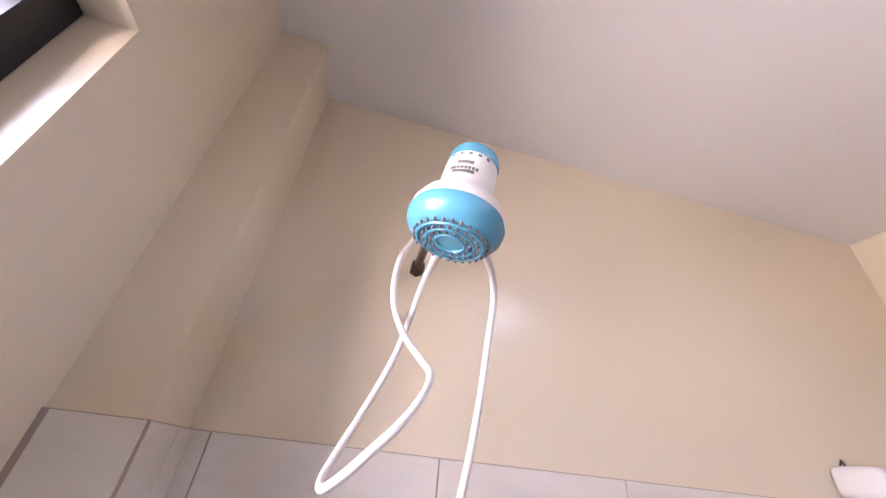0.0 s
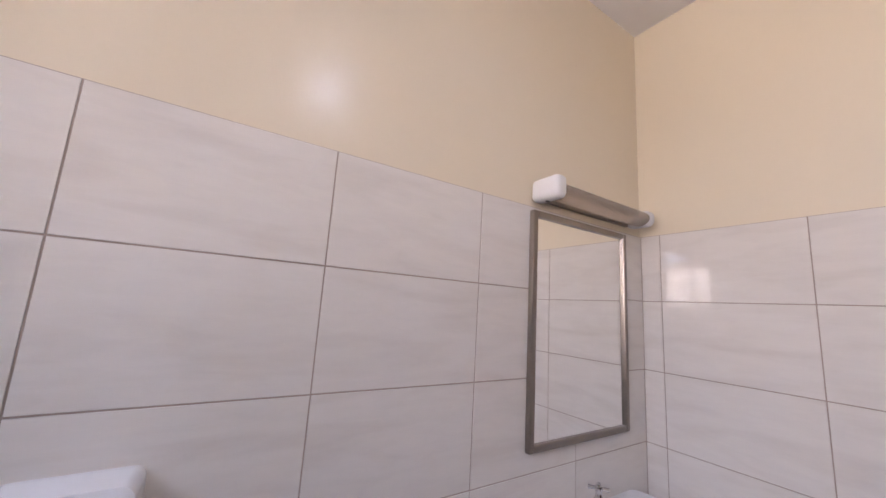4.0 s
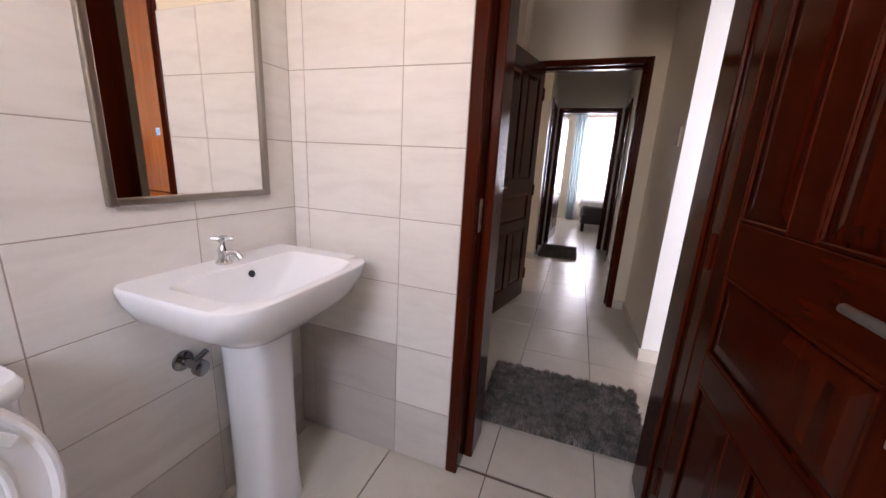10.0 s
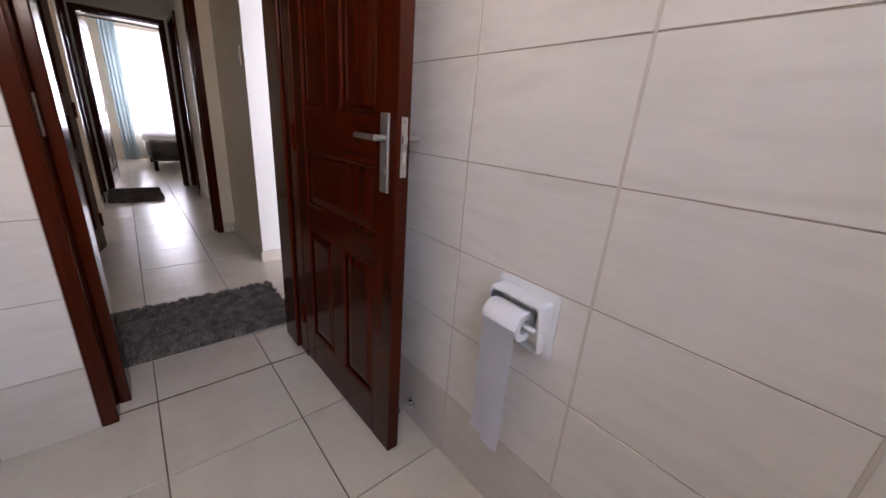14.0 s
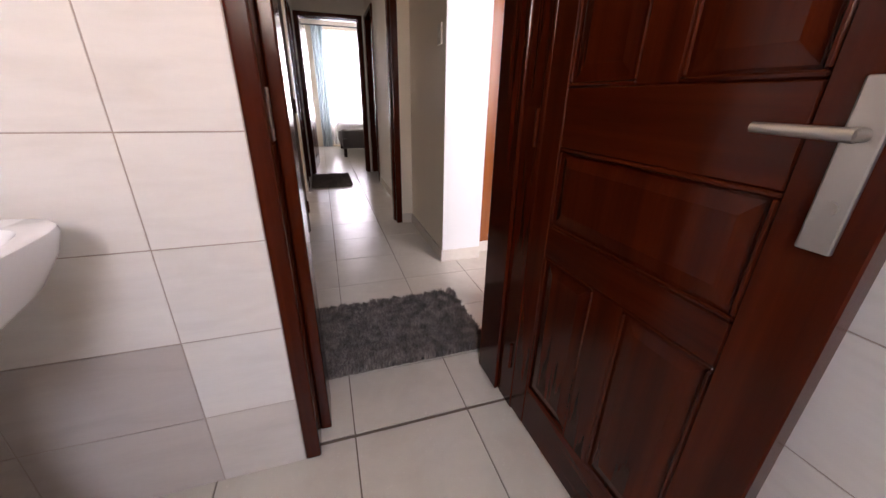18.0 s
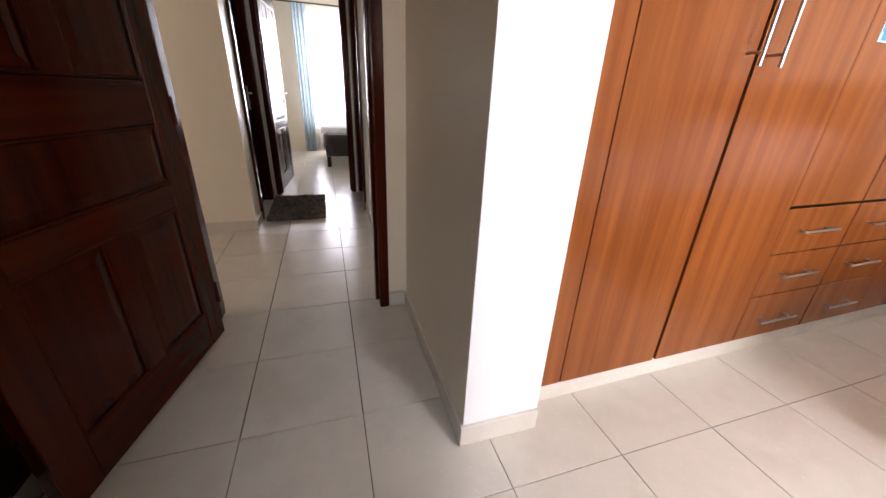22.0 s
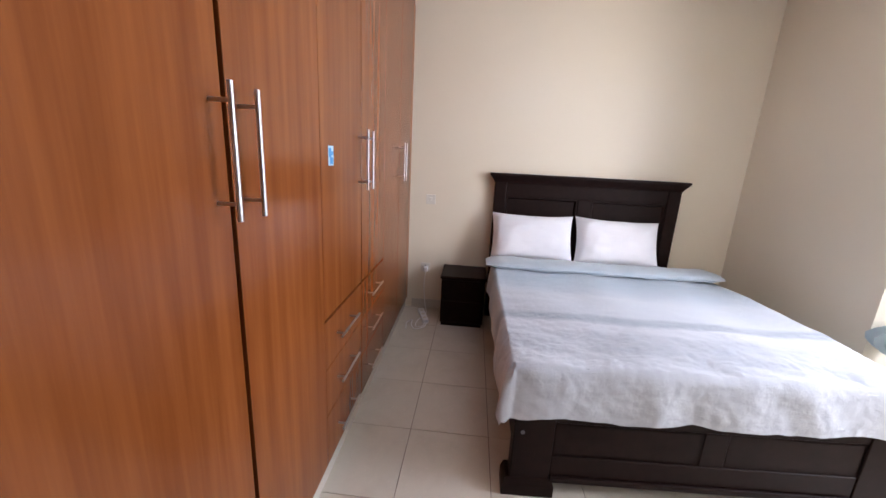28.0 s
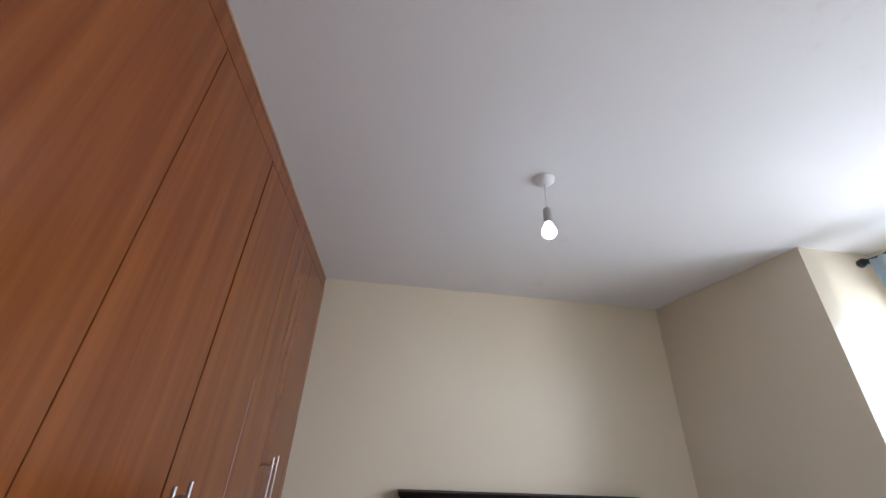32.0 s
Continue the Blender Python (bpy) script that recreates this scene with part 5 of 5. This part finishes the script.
        loops.append([(cx + hx * math.cos(a), y, cz + hz * math.sin(a) + 0.010 * soft((y, a, 0), 8.0, 1.0) + 0.009 * abs(soft((y, a, 0), 21.0, 2.0))) for a in [2 * math.pi * k / 20 for k in range(20)]])
    part("turned_edge", rings(bmesh.new(), loops), cloth("pale_blue_lining", (0.36, 0.43, 0.49), (0.50, 0.55, 0.60), 0.9, 45, 0.6), d, "pale blue turned-down edge", True)


duvet()

# the bed stands slightly askew: its foot drifts away on the window side
for ob in list(bpy.data.objects):
    top = ob.parent.name if ob.parent else ob.name
    if ob.type == "MESH" and top.split(".")[0] in ("double_bed", "mattress", "duvet"):
        for v in ob.data.vertices:
            v.co.x += 0.05 * (BY1 - v.co.y) * min(1.0, max(0.0, (4.9 - v.co.x) / 1.88))


def pillow(label, cx, cy, cz, lean, w=0.64, h=0.42, t=0.085, seed=1.0, roll=0.0):
    """A stuffed pillow standing against the headboard."""
    bm = bmesh.new()
    n = 22
    m = Matrix.Translation((cx, cy, cz)) @ Matrix.Rotation(radians(lean), 4, "Y") @ Matrix.Rotation(radians(roll), 4, "X")
    sheets = []
    for s in (1, -1):
        g = []
        for i in range(n + 1):
            a = -1 + 2 * i / n
            row = []
            for j in range(n + 1):
                b = -1 + 2 * j / n
                thick = t * max(0.0, (1 - a ** 4) * (1 - b ** 4)) ** 0.55
                pinch = 1 - 0.05 * (1 - b * b) * abs(a) ** 3
                pinch2 = 1 - 0.09 * (1 - a * a) * abs(b) ** 3
                wr = (0.016 * soft((a, b, s), 2.6, seed) + 0.018 * abs(soft((a * 1.5, b * 0.7, s), 5.0, seed + 2)) + 0.006 * soft((a, b, s), 13.0, seed)) * (1 - a ** 6)
                row.append((s * (thick + wr), a * w / 2 * pinch, b * h / 2 * pinch2))
            g.append(row)
        sheets.append(g)
    vs = {}

    def vert(s, i, j):
        edge = i in (0, n) or j in (0, n)
        k = (0 if edge else s, i, j)
        if k not in vs:
            p = sheets[s][i][j]
            vs[k] = bm.verts.new(m @ Vector((0 if edge else p[0], p[1], p[2])))
        return vs[k]
    for s in (0, 1):
        for i in range(n):
            for j in range(n):
                f = (vert(s, i, j), vert(s, i + 1, j), vert(s, i + 1, j + 1), vert(s, i, j + 1))
                bm.faces.new(f if s == 0 else f[::-1])
    bmesh.ops.recalc_face_normals(bm, faces=bm.faces)
    return solid("pillow", bm, COTTON, label, "pillow", "pillows on the bed", True)


pillow("plump white cotton pillow leaning on the headboard", 4.735, 0.385, 0.782, 22, 0.67, 0.40, 0.090, 1.0)
pillow("white cotton pillow leaning on the headboard", 4.735, -0.30, 0.780, 22, 0.67, 0.40, 0.090, 4.0, 1.5)


def nightstand():
    n = thing("nightstand", "small black-brown bedside cabinet", "nightstand")
    x0, x1, y0, y1, h = 4.56, 4.915, 0.735, 1.115, 0.445
    part("body", boxed(x0 + 0.012, x1, y0 + 0.01, y1 - 0.01, 0.03, h - 0.025, bevel=0.003), ESPRESSO, n)
    part("top", boxed(x0 - 0.006, x1 + 0.003, y0, y1, h - 0.025, h, bevel=0.004, segs=2), ESPRESSO, n)
    part("base", boxed(x0 + 0.02, x1, y0 + 0.02, y1 - 0.02, 0.0, 0.03), ESPRESSO, n)
    for z0, z1 in ((0.045, 0.225), (0.235, 0.41)):
        part("drawer", boxed(x0, x0 + 0.014, y0 + 0.02, y1 - 0.02, z0, z1, bevel=0.003), ESPRESSO, n)


nightstand()


def wall_plate(name, label, at, axis, w=0.085, h=0.085, holes=False):
    s = thing(name, label, "socket" if holes else "switch")
    x, y, z = at
    d = 0.009

    def slab(a, b, c, e, f, g, bev=0.002):
        return boxed(x - f, x - g, y + a, y + b, z + c, z + e, bevel=bev) if axis == "x" else boxed(x + a, x + b, y - f, y - g, z + c, z + e, bevel=bev)
    part("plate", slab(-w / 2, w / 2, -h / 2, h / 2, d, 0.0), CREAM_PLASTIC, s)
    if holes:
        for a, c in ((0, 0.018), (-0.013, -0.012), (0.013, -0.012)):
            part("pin_hole", slab(a - 0.004, a + 0.004, c - 0.005, c + 0.005, d + 0.0008, d, 0), BLACK, s)
    part("rocker", slab(-0.012 + 0.028 * holes, 0.012 + 0.022 * holes, -0.018 + 0.03 * holes, 0.018 + 0.012 * holes, d + 0.004, d), CREAM_PLASTIC, s)
    return s


wall_plate("light_switch", "cream light switch on the wall beside the wardrobe", (HEAD_X, 1.265, 1.03), "x")
wall_plate("wall_socket", "cream wall socket low beside the nightstand", (HEAD_X, 1.29, 0.40), "x", holes=True)
wall_plate("light_switch", "cream light switch by the bedroom door", (1.585, 1.43, 1.42), "x", 0.075, 0.11)

plug = thing("plug", "white plug in the wall socket with its lead", "plug")
part("body", boxed(4.865, 4.92, 1.262, 1.298, 0.37, 0.415, bevel=0.006, segs=2), PLASTIC, plug, smooth=True)
part("lead", tube([(4.87, 1.28, 0.375), (4.84, 1.285, 0.24), (4.85, 1.27, 0.06), (4.78, 1.25, 0.006), (4.62, 1.30, 0.005), (4.50, 1.30, 0.005), (4.52, 1.24, 0.005), (4.60, 1.235, 0.010)], 0.0035, 8), PLASTIC, plug, "white lead", True)
strip = thing("power_strip", "white extension strip lying on the floor by the wardrobe", "power strip")
bm = boxed(-0.13, 0.13, -0.027, 0.027, 0.0, 0.034, bevel=0.006, segs=2)
bm.transform(pose(4.70, 1.265, 0.0, 0, 0, 18))
part("case", bm, PLASTIC, strip)
for k in range(3):
    bm = rodded((-0.08 + 0.08 * k, 0, 0.033), (-0.08 + 0.08 * k, 0, 0.0352), 0.017, n=20)
    bm.transform(pose(4.70, 1.265, 0.0, 0, 0, 18))
    part("outlet", bm, CREAM_PLASTIC, strip)
part("lead", tube([(4.59, 1.215, 0.012), (4.50, 1.23, 0.005), (4.45, 1.30, 0.005), (4.53, 1.34, 0.005), (4.62, 1.35, 0.005), (4.55, 1.385, 0.005), (4.44, 1.37, 0.005)], 0.004, 8), PLASTIC, strip, smooth=True)


def curtain(name, label, x0, x1, y, z0, z1, folds, depth, material, gather=0.0, axis="x", seed=1.0, group=""):
    """Hanging cloth with folds; gather narrows it towards the bottom."""
    bm = bmesh.new()
    n, k = folds * 10, 14
    g = []
    for i in range(k + 1):
        t = i / k
        row = []
        for j in range(n + 1):
            u = j / n
            mid = (x0 + x1) / 2
            w = 1 - gather * math.sin(t * math.pi * 0.5) ** 2
            x = mid + (x0 + (x1 - x0) * u - mid) * w + 0.012 * soft((u * 3, t, 0), 1.0, seed)
            off = depth * math.sin(u * folds * 2 * math.pi + 0.6 * soft((u * 4, t * 1.5, 0), 1.0, seed + 3)) * (0.55 + 0.45 * t)
            z = z1 + (z0 - z1) * t
            row.append(bm.verts.new((x, y + off, z) if axis == "x" else (y + off, x, z)))
        g.append(row)
    for a, b in zip(g, g[1:]):
        for j in range(n):
            bm.faces.new((a[j], a[j + 1], b[j + 1], b[j]))
    bmesh.ops.solidify(bm, geom=bm.faces[:], thickness=0.0015)
    return solid(name, bm, material, label, "curtain", group, True)


# window bay of the bedroom
rod_thing = thing("curtain_rod", "dark metal curtain rod across the window bay", "curtain rod")
part("pole", rodded((2.10, -1.47, 2.50), (3.60, -1.47, 2.50), 0.014), BLACK, rod_thing, smooth=True)
for x in (2.10, 3.60):
    part("finial", lathe([(0.014, -0.02), (0.026, 0.0), (0.022, 0.02), (0.006, 0.032)], 16, (x, -1.47, 2.50), Matrix.Rotation(radians(90 if x > 3 else -90), 4, "Y")), BLACK, rod_thing, smooth=True)
for x in (2.17, 3.50):
    part("bracket", boxed(x - 0.01, x + 0.01, -1.75, -1.46, 2.485, 2.515), BLACK, rod_thing)


def knotted_curtain():
    loops = []
    n, m = 72, 60
    for i in range(m + 1):
        t = i / m
        z = 2.49 - 2.05 * t
        belly = 0.060 + 0.034 * math.exp(-((z - 0.575) / 0.085) ** 2) - 0.022 * math.exp(-((z - 0.72) / 0.05) ** 2)
        if t > 0.97:
            belly *= 0.75
        shift = 0.150 * math.exp(-((z - 0.56) / 0.14) ** 2)
        lp = []
        for k in range(n):
            a = 2 * math.pi * k / n
            fold = 1 + 0.20 * math.cos(8 * a + 2.2 * soft((math.cos(a), math.sin(a), z * 1.5), 1.3, 2.0)) + 0.10 * soft((math.cos(a) * 2, math.sin(a) * 2, z * 6), 1.0, 6.0)
            lp.append((3.500 + shift + belly * fold * math.cos(a), -1.47 + 0.9 * shift + belly * 0.9 * fold * math.sin(a), z))
        loops.append(lp)
    solid("bay_curtain", rings(bmesh.new(), loops), CURTAIN_BLUE, "blue curtain gathered and knotted up beside the window", "curtain", smooth=True)


knotted_curtain()


# ---- open closet beside the passage ----
def closet():
    c = thing("open_closet", "open closet of dark boards with pale raw edges", "closet")
    x0, x1, y0, y1 = -0.29, 0.375, 0.20, 1.595
    part("back", boxed(x0, x0 + 0.012, y0, y1, 0.09, 2.60), DARK_BOARD, c)
    for a, b in ((y0, y0 + 0.016), (y1 - 0.016, y1)):
        part("side", boxed(x0 + 0.012, x1, a, b, 0.09, 2.60), DARK_BOARD, c)
    part("bottom", boxed(x0 + 0.012, x1, y0 + 0.016, y1 - 0.016, 0.09, 0.106), DARK_BOARD, c)
    part("top", boxed(x0 + 0.012, x1, y0 + 0.016, y1 - 0.016, 2.584, 2.60), DARK_BOARD, c)
    dv = part("divider", boxed(x0 + 0.012, x1 - 0.002, 1.247, 1.263, 0.106, 2.584), DARK_BOARD, c)
    part("edge_strip", boxed(x1 - 0.002, x1, 1.247, 1.263, 0.106, 2.584), RAW_EDGE, dv, "pale raw board edge")
    for z, a, b in ((0.585, y0 + 0.016, 1.247), (0.585, 1.263, 1.43), (2.05, y0 + 0.016, 1.247)):
        s = part("shelf", boxed(x0 + 0.012, x1 - 0.002, a, b, z, z + 0.016), DARK_BOARD, c)
        part("edge_strip", boxed(x1 - 0.002, x1, a, b, z, z + 0.016), RAW_EDGE, s, "pale raw board edge")
    structure("baseboard_closet_plinth", boxed(x0, x1 - 0.005, 0.20, 1.595, 0.0, 0.088, bevel=0.002), FLOOR_TILE, "cream tile plinth under the open closet", "skirting")


closet()


# ---- mats ----
def shaggy_mat(label, x0, x1, y0, y1, turn, count, length=0.040, seed=3):
    rng = np.random.default_rng(seed)
    m = thing("shaggy_mat", label, "mat", "grey shaggy floor mats")
    cx, cy, w, d = (x0 + x1) / 2, (y0 + y1) / 2, x1 - x0, y1 - y0
    M = pose(cx, cy, 0, 0, 0, turn)
    bm = boxed(-w / 2 + 0.012, w / 2 - 0.012, -d / 2 + 0.012, d / 2 - 0.012, 0.001, 0.010, bevel=0.004)
    bm.transform(M)
    part("backing", bm, MAT_BASE, m)
    # yarn stands in tufts that lean their own ways
    step = 0.021
    gx, gy = np.meshgrid(np.arange(-w / 2 + 0.012, w / 2 - 0.006, step), np.arange(-d / 2 + 0.012, d / 2 - 0.006, step))
    tx, ty = gx.ravel() + rng.uniform(-0.006, 0.006, gx.size), gy.ravel() + rng.uniform(-0.006, 0.006, gx.size)
    swirl = np.array([noise.noise(Vector((a * 9, b * 9, seed))) for a, b in zip(tx, ty)])
    tall = rng.uniform(0.82, 1.08, tx.size)
    heading = swirl * 7 + rng.normal(0, 0.7, tx.size)
    own = rng.integers(0, tx.size, count)
    spread_a, spread_r = rng.uniform(0, 2 * math.pi, count), 0.0115 * np.sqrt(rng.uniform(0, 1, count))
    px = np.clip(tx[own] + np.cos(spread_a) * spread_r, -w / 2 + 0.004, w / 2 - 0.004)
    py = np.clip(ty[own] + np.sin(spread_a) * spread_r, -d / 2 + 0.004, d / 2 - 0.004)
    ang = rng.uniform(0, 2 * math.pi, count)
    rim = np.minimum(w / 2 - abs(px), d / 2 - abs(py))
    lean = np.clip(rng.normal(0.5, 0.25, count), 0.1, 1.0) * np.clip(0.45 + rim / 0.05, 0.45, 1.0)
    dirn = heading[own] + rng.normal(0, 0.85, count)
    ln = length * tall[own] * rng.uniform(0.88, 1.1, count)
    wd = 0.0017
    verts = np.zeros((count, 5, 3))
    ox, oy = np.cos(ang) * wd, np.sin(ang) * wd
    lx, ly = np.cos(dirn) * lean * ln * 0.75, np.sin(dirn) * lean * ln * 0.75
    h = ln * np.sqrt(np.maximum(0.1, 1 - 0.55 * lean ** 2))
    for k, (f, g, s) in enumerate(((0, 0, 1), (0, 0, -1), (0.35, 0.6, -0.9), (0.35, 0.6, 0.9), (1.0, 1.0, 0))):
        verts[:, k, 0] = px + lx * f + ox * s
        verts[:, k, 1] = py + ly * f + oy * s
        verts[:, k, 2] = 0.008 + h * g
    vv = verts.reshape(-1, 3)
    vv = vv @ np.array(M.to_3x3()).T + np.array(M.translation)
    base = np.arange(count)[:, None] * 5
    faces = [tuple(f) for f in (base + np.array([0, 1, 2, 3])).tolist()] + [tuple(f) for f in (base + np.array([3, 2, 4])).tolist()]
    me = bpy.data.meshes.new("shag")
    me.from_pydata(vv.tolist(), [], faces)
    me.materials.append(FIBRE)
    ob = new("shag", me)
    ob.parent = m
    tagged(ob, "grey shaggy pile", kind="stuff")


shaggy_mat("thick dark grey shaggy mat outside the bathroom door", 0.738, 1.508, 0.325, 0.855, 0.8, 62000)
shaggy_mat("small grey shaggy mat before the far bedroom door", 0.66, 1.17, 3.84, 4.62, 0.5, 20000, 0.034, 8)

# ---- far bedroom, seen through the doors ----
curtain("far_sheer_curtain", "sheer white curtain over the bright far window", 1.0, 2.40, 8.05, 0.05, 2.35, 14, 0.02, SHEER, seed=7.0)
curtain("far_curtain", "pale blue curtain drawn aside at the far window", 0.84, 1.08, 7.96, 0.02, 2.40, 4, 0.035, CURTAIN_BLUE, 0.15, seed=9.0)
far_rod = thing("far_curtain_rod", "thin dark curtain rod over the far window", "curtain rod")
part("pole", rodded((0.5, 8.02, 2.42), (2.6, 8.02, 2.42), 0.012), BLACK, far_rod, smooth=True)
for x in (0.55, 2.55):
    part("bracket", boxed(x - 0.01, x + 0.01, 8.02, 8.15, 2.41, 2.43), BLACK, far_rod)
fb = thing("far_bed", "low bed with dark cover and pale sheet at the far window", "bed")
part("base", boxed(1.21, 3.1, 6.36, 7.75, 0.16, 0.34, bevel=0.02, segs=2), BEDDING_DARK, fb)


def draped(x0, x1, y0, y1, top, fall, seed):
    """A sheet of cloth over the end of the far bed, hanging with loose folds."""
    loops = []
    for z, grow in ((top, -0.10), (top + 0.004, -0.04), (top - 0.02, -0.004), (top - 0.06, 0.008), (top - fall * 0.6, 0.018), (top - fall, 0.024)):
        lp = []
        for i in range(72):
            a = 2 * math.pi * i / 72
            c, q = math.cos(a), math.sin(a)
            x = (x0 + x1) / 2 + ((x1 - x0) / 2 + grow) * math.copysign(abs(c) ** 0.3, c)
            y = (y0 + y1) / 2 + ((y1 - y0) / 2 + grow) * math.copysign(abs(q) ** 0.3, q)
            w = 0.016 * noise.noise(Vector((x * 7, y * 7, z * 3 + seed)))
            lp.append((x + w, y + w, z + 0.012 * noise.noise(Vector((x * 5, y * 5, seed)))))
        loops.append(lp)
    return rings(bmesh.new(), loops)


part("cover", draped(1.20, 3.1, 6.34, 7.77, 0.50, 0.26, 3.0), BEDDING_DARK, fb, "dark brown fleecy cover", True)
part("sheet", draped(1.18, 3.1, 6.52, 7.80, 0.585, 0.12, 8.0), COTTON, fb, "pale rumpled sheet", True)
for x, y in ((1.25, 6.41), (1.25, 7.68), (3.04, 6.41), (3.04, 7.68)):
    part("leg", boxed(x - 0.03, x + 0.03, y - 0.03, y + 0.03, 0.0, 0.17, bevel=0.004), ESPRESSO, fb)

# ---- floors and wall tiles, piece by piece ----
floor = structure("floor", boxed(-2.0, HEAD_X, BACK, 8.15, -0.12, -0.006), FLOOR_GROUT, "cream glazed floor tiles with dark joints", "floor")
structure("ground", boxed(-60, 60, -60, 60, -0.30, -0.25), plain("dry_ground", (0.22, 0.19, 0.15), 0.95, bump=0.5), "dry bare ground around the house", "ground")
random.seed(4)
lay_floor(floor, 0.0, PAPER_X, BACK, 0.030, FLOOR_X, -0.36, 0.0046)
lay_floor(floor, 0.37, 1.855, 0.042, FLOOR_Y - 0.80, FLOOR_X, FLOOR_Y, 0.0042)
lay_floor(floor, 0.37, HEAD_X, FLOOR_Y - 0.80, FLOOR_Y + 0.40, FLOOR_X, FLOOR_Y)
lay_floor(floor, 1.855, HEAD_X, -1.75, FLOOR_Y - 0.80, FLOOR_X, FLOOR_Y)
lay_floor(floor, FLOOR_X - 2 * PITCH, FLOOR_X + 2 * PITCH, FLOOR_Y + 0.40, FLOOR_Y + 3.60, FLOOR_X, FLOOR_Y, 0.0050)
lay_floor(floor, -0.8, FLOOR_X - 2 * PITCH, 2.42, 3.65, FLOOR_X, FLOOR_Y, 0.0050)
lay_floor(floor, 0.0, 3.25, FLOOR_Y + 3.60, 8.15, FLOOR_X, FLOOR_Y)

MY = [0.008, 0.408, 0.808, 1.208, 1.608, 2.008, 2.045]
for ob_name, pieces in (("tile_bed_mirror_side", [(0.0, 0.0068, -2.045, 0.0)]), ("tile_bed_bath_door", [(0.0068, 0.709, -0.0068, 0.0), (1.474, PAPER_X, -0.0068, 0.0)]), ("tile_bed_paper_side", [(PAPER_X - 0.0068, PAPER_X, BACK, -0.0068)]),
                        ("tile_bed_column", [(0.165, 0.1718, BACK, -2.0382), (0.0068, 0.165, -2.045, -2.0382)]), ("tile_bed_back", [(0.1718, PAPER_X - 0.0068, BACK, BACK + 0.0068)])):
    bm = bmesh.new()
    for p in pieces:
        box(bm, *p, 0, 1.747 if "back" not in ob_name else 1.50)
    bed_ob = structure(ob_name, bm, GROUT, "grey-brown grout between the pale wall tiles", "wall tiles")
    if ob_name == "tile_bed_mirror_side":
        tile_wall(bed_ob, (0.001, 0, 0), (0, 1, 0), [-v for v in reversed(MY)], ROWS_Z)
    elif ob_name == "tile_bed_bath_door":
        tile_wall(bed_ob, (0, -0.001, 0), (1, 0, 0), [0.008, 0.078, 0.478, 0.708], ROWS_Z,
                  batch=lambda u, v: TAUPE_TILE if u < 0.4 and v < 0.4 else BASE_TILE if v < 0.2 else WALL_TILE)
        tile_wall(bed_ob, (0, -0.001, 0), (1, 0, 0), [1.475, PAPER_X - 0.008], ROWS_Z)
    elif ob_name == "tile_bed_paper_side":
        tile_wall(bed_ob, (PAPER_X - 0.001, 0, 0), (0, -1, 0), [0.009, 0.386, 0.786, 1.186, 1.586, 1.986, -BACK - 0.008], ROWS_Z)
        for y in (-1.186, -1.586):
            part("grout_smear", boxed(PAPER_X - 0.0098, PAPER_X - 0.0085, y - 0.004, y + 0.003, 0.0, 1.747, bevel=0.0004), TAN_GROUT, bed_ob, "tan grout smeared over a tile joint")
    elif ob_name == "tile_bed_column":
        tile_wall(bed_ob, (0.166, 0, 0), (0, 1, 0), [BACK + 0.008, -2.040], ROWS_Z)
        tile_wall(bed_ob, (0, -2.044, 0), (-1, 0, 0), [-0.170, -0.070, -0.008], ROWS_Z)
    else:
        tile_wall(bed_ob, (0, BACK + 0.001, 0), (-1, 0, 0), [-(PAPER_X - 0.009), -1.378, -0.978, -0.578, -0.178], [z for z in ROWS_Z if z < 1.4] + [1.498])
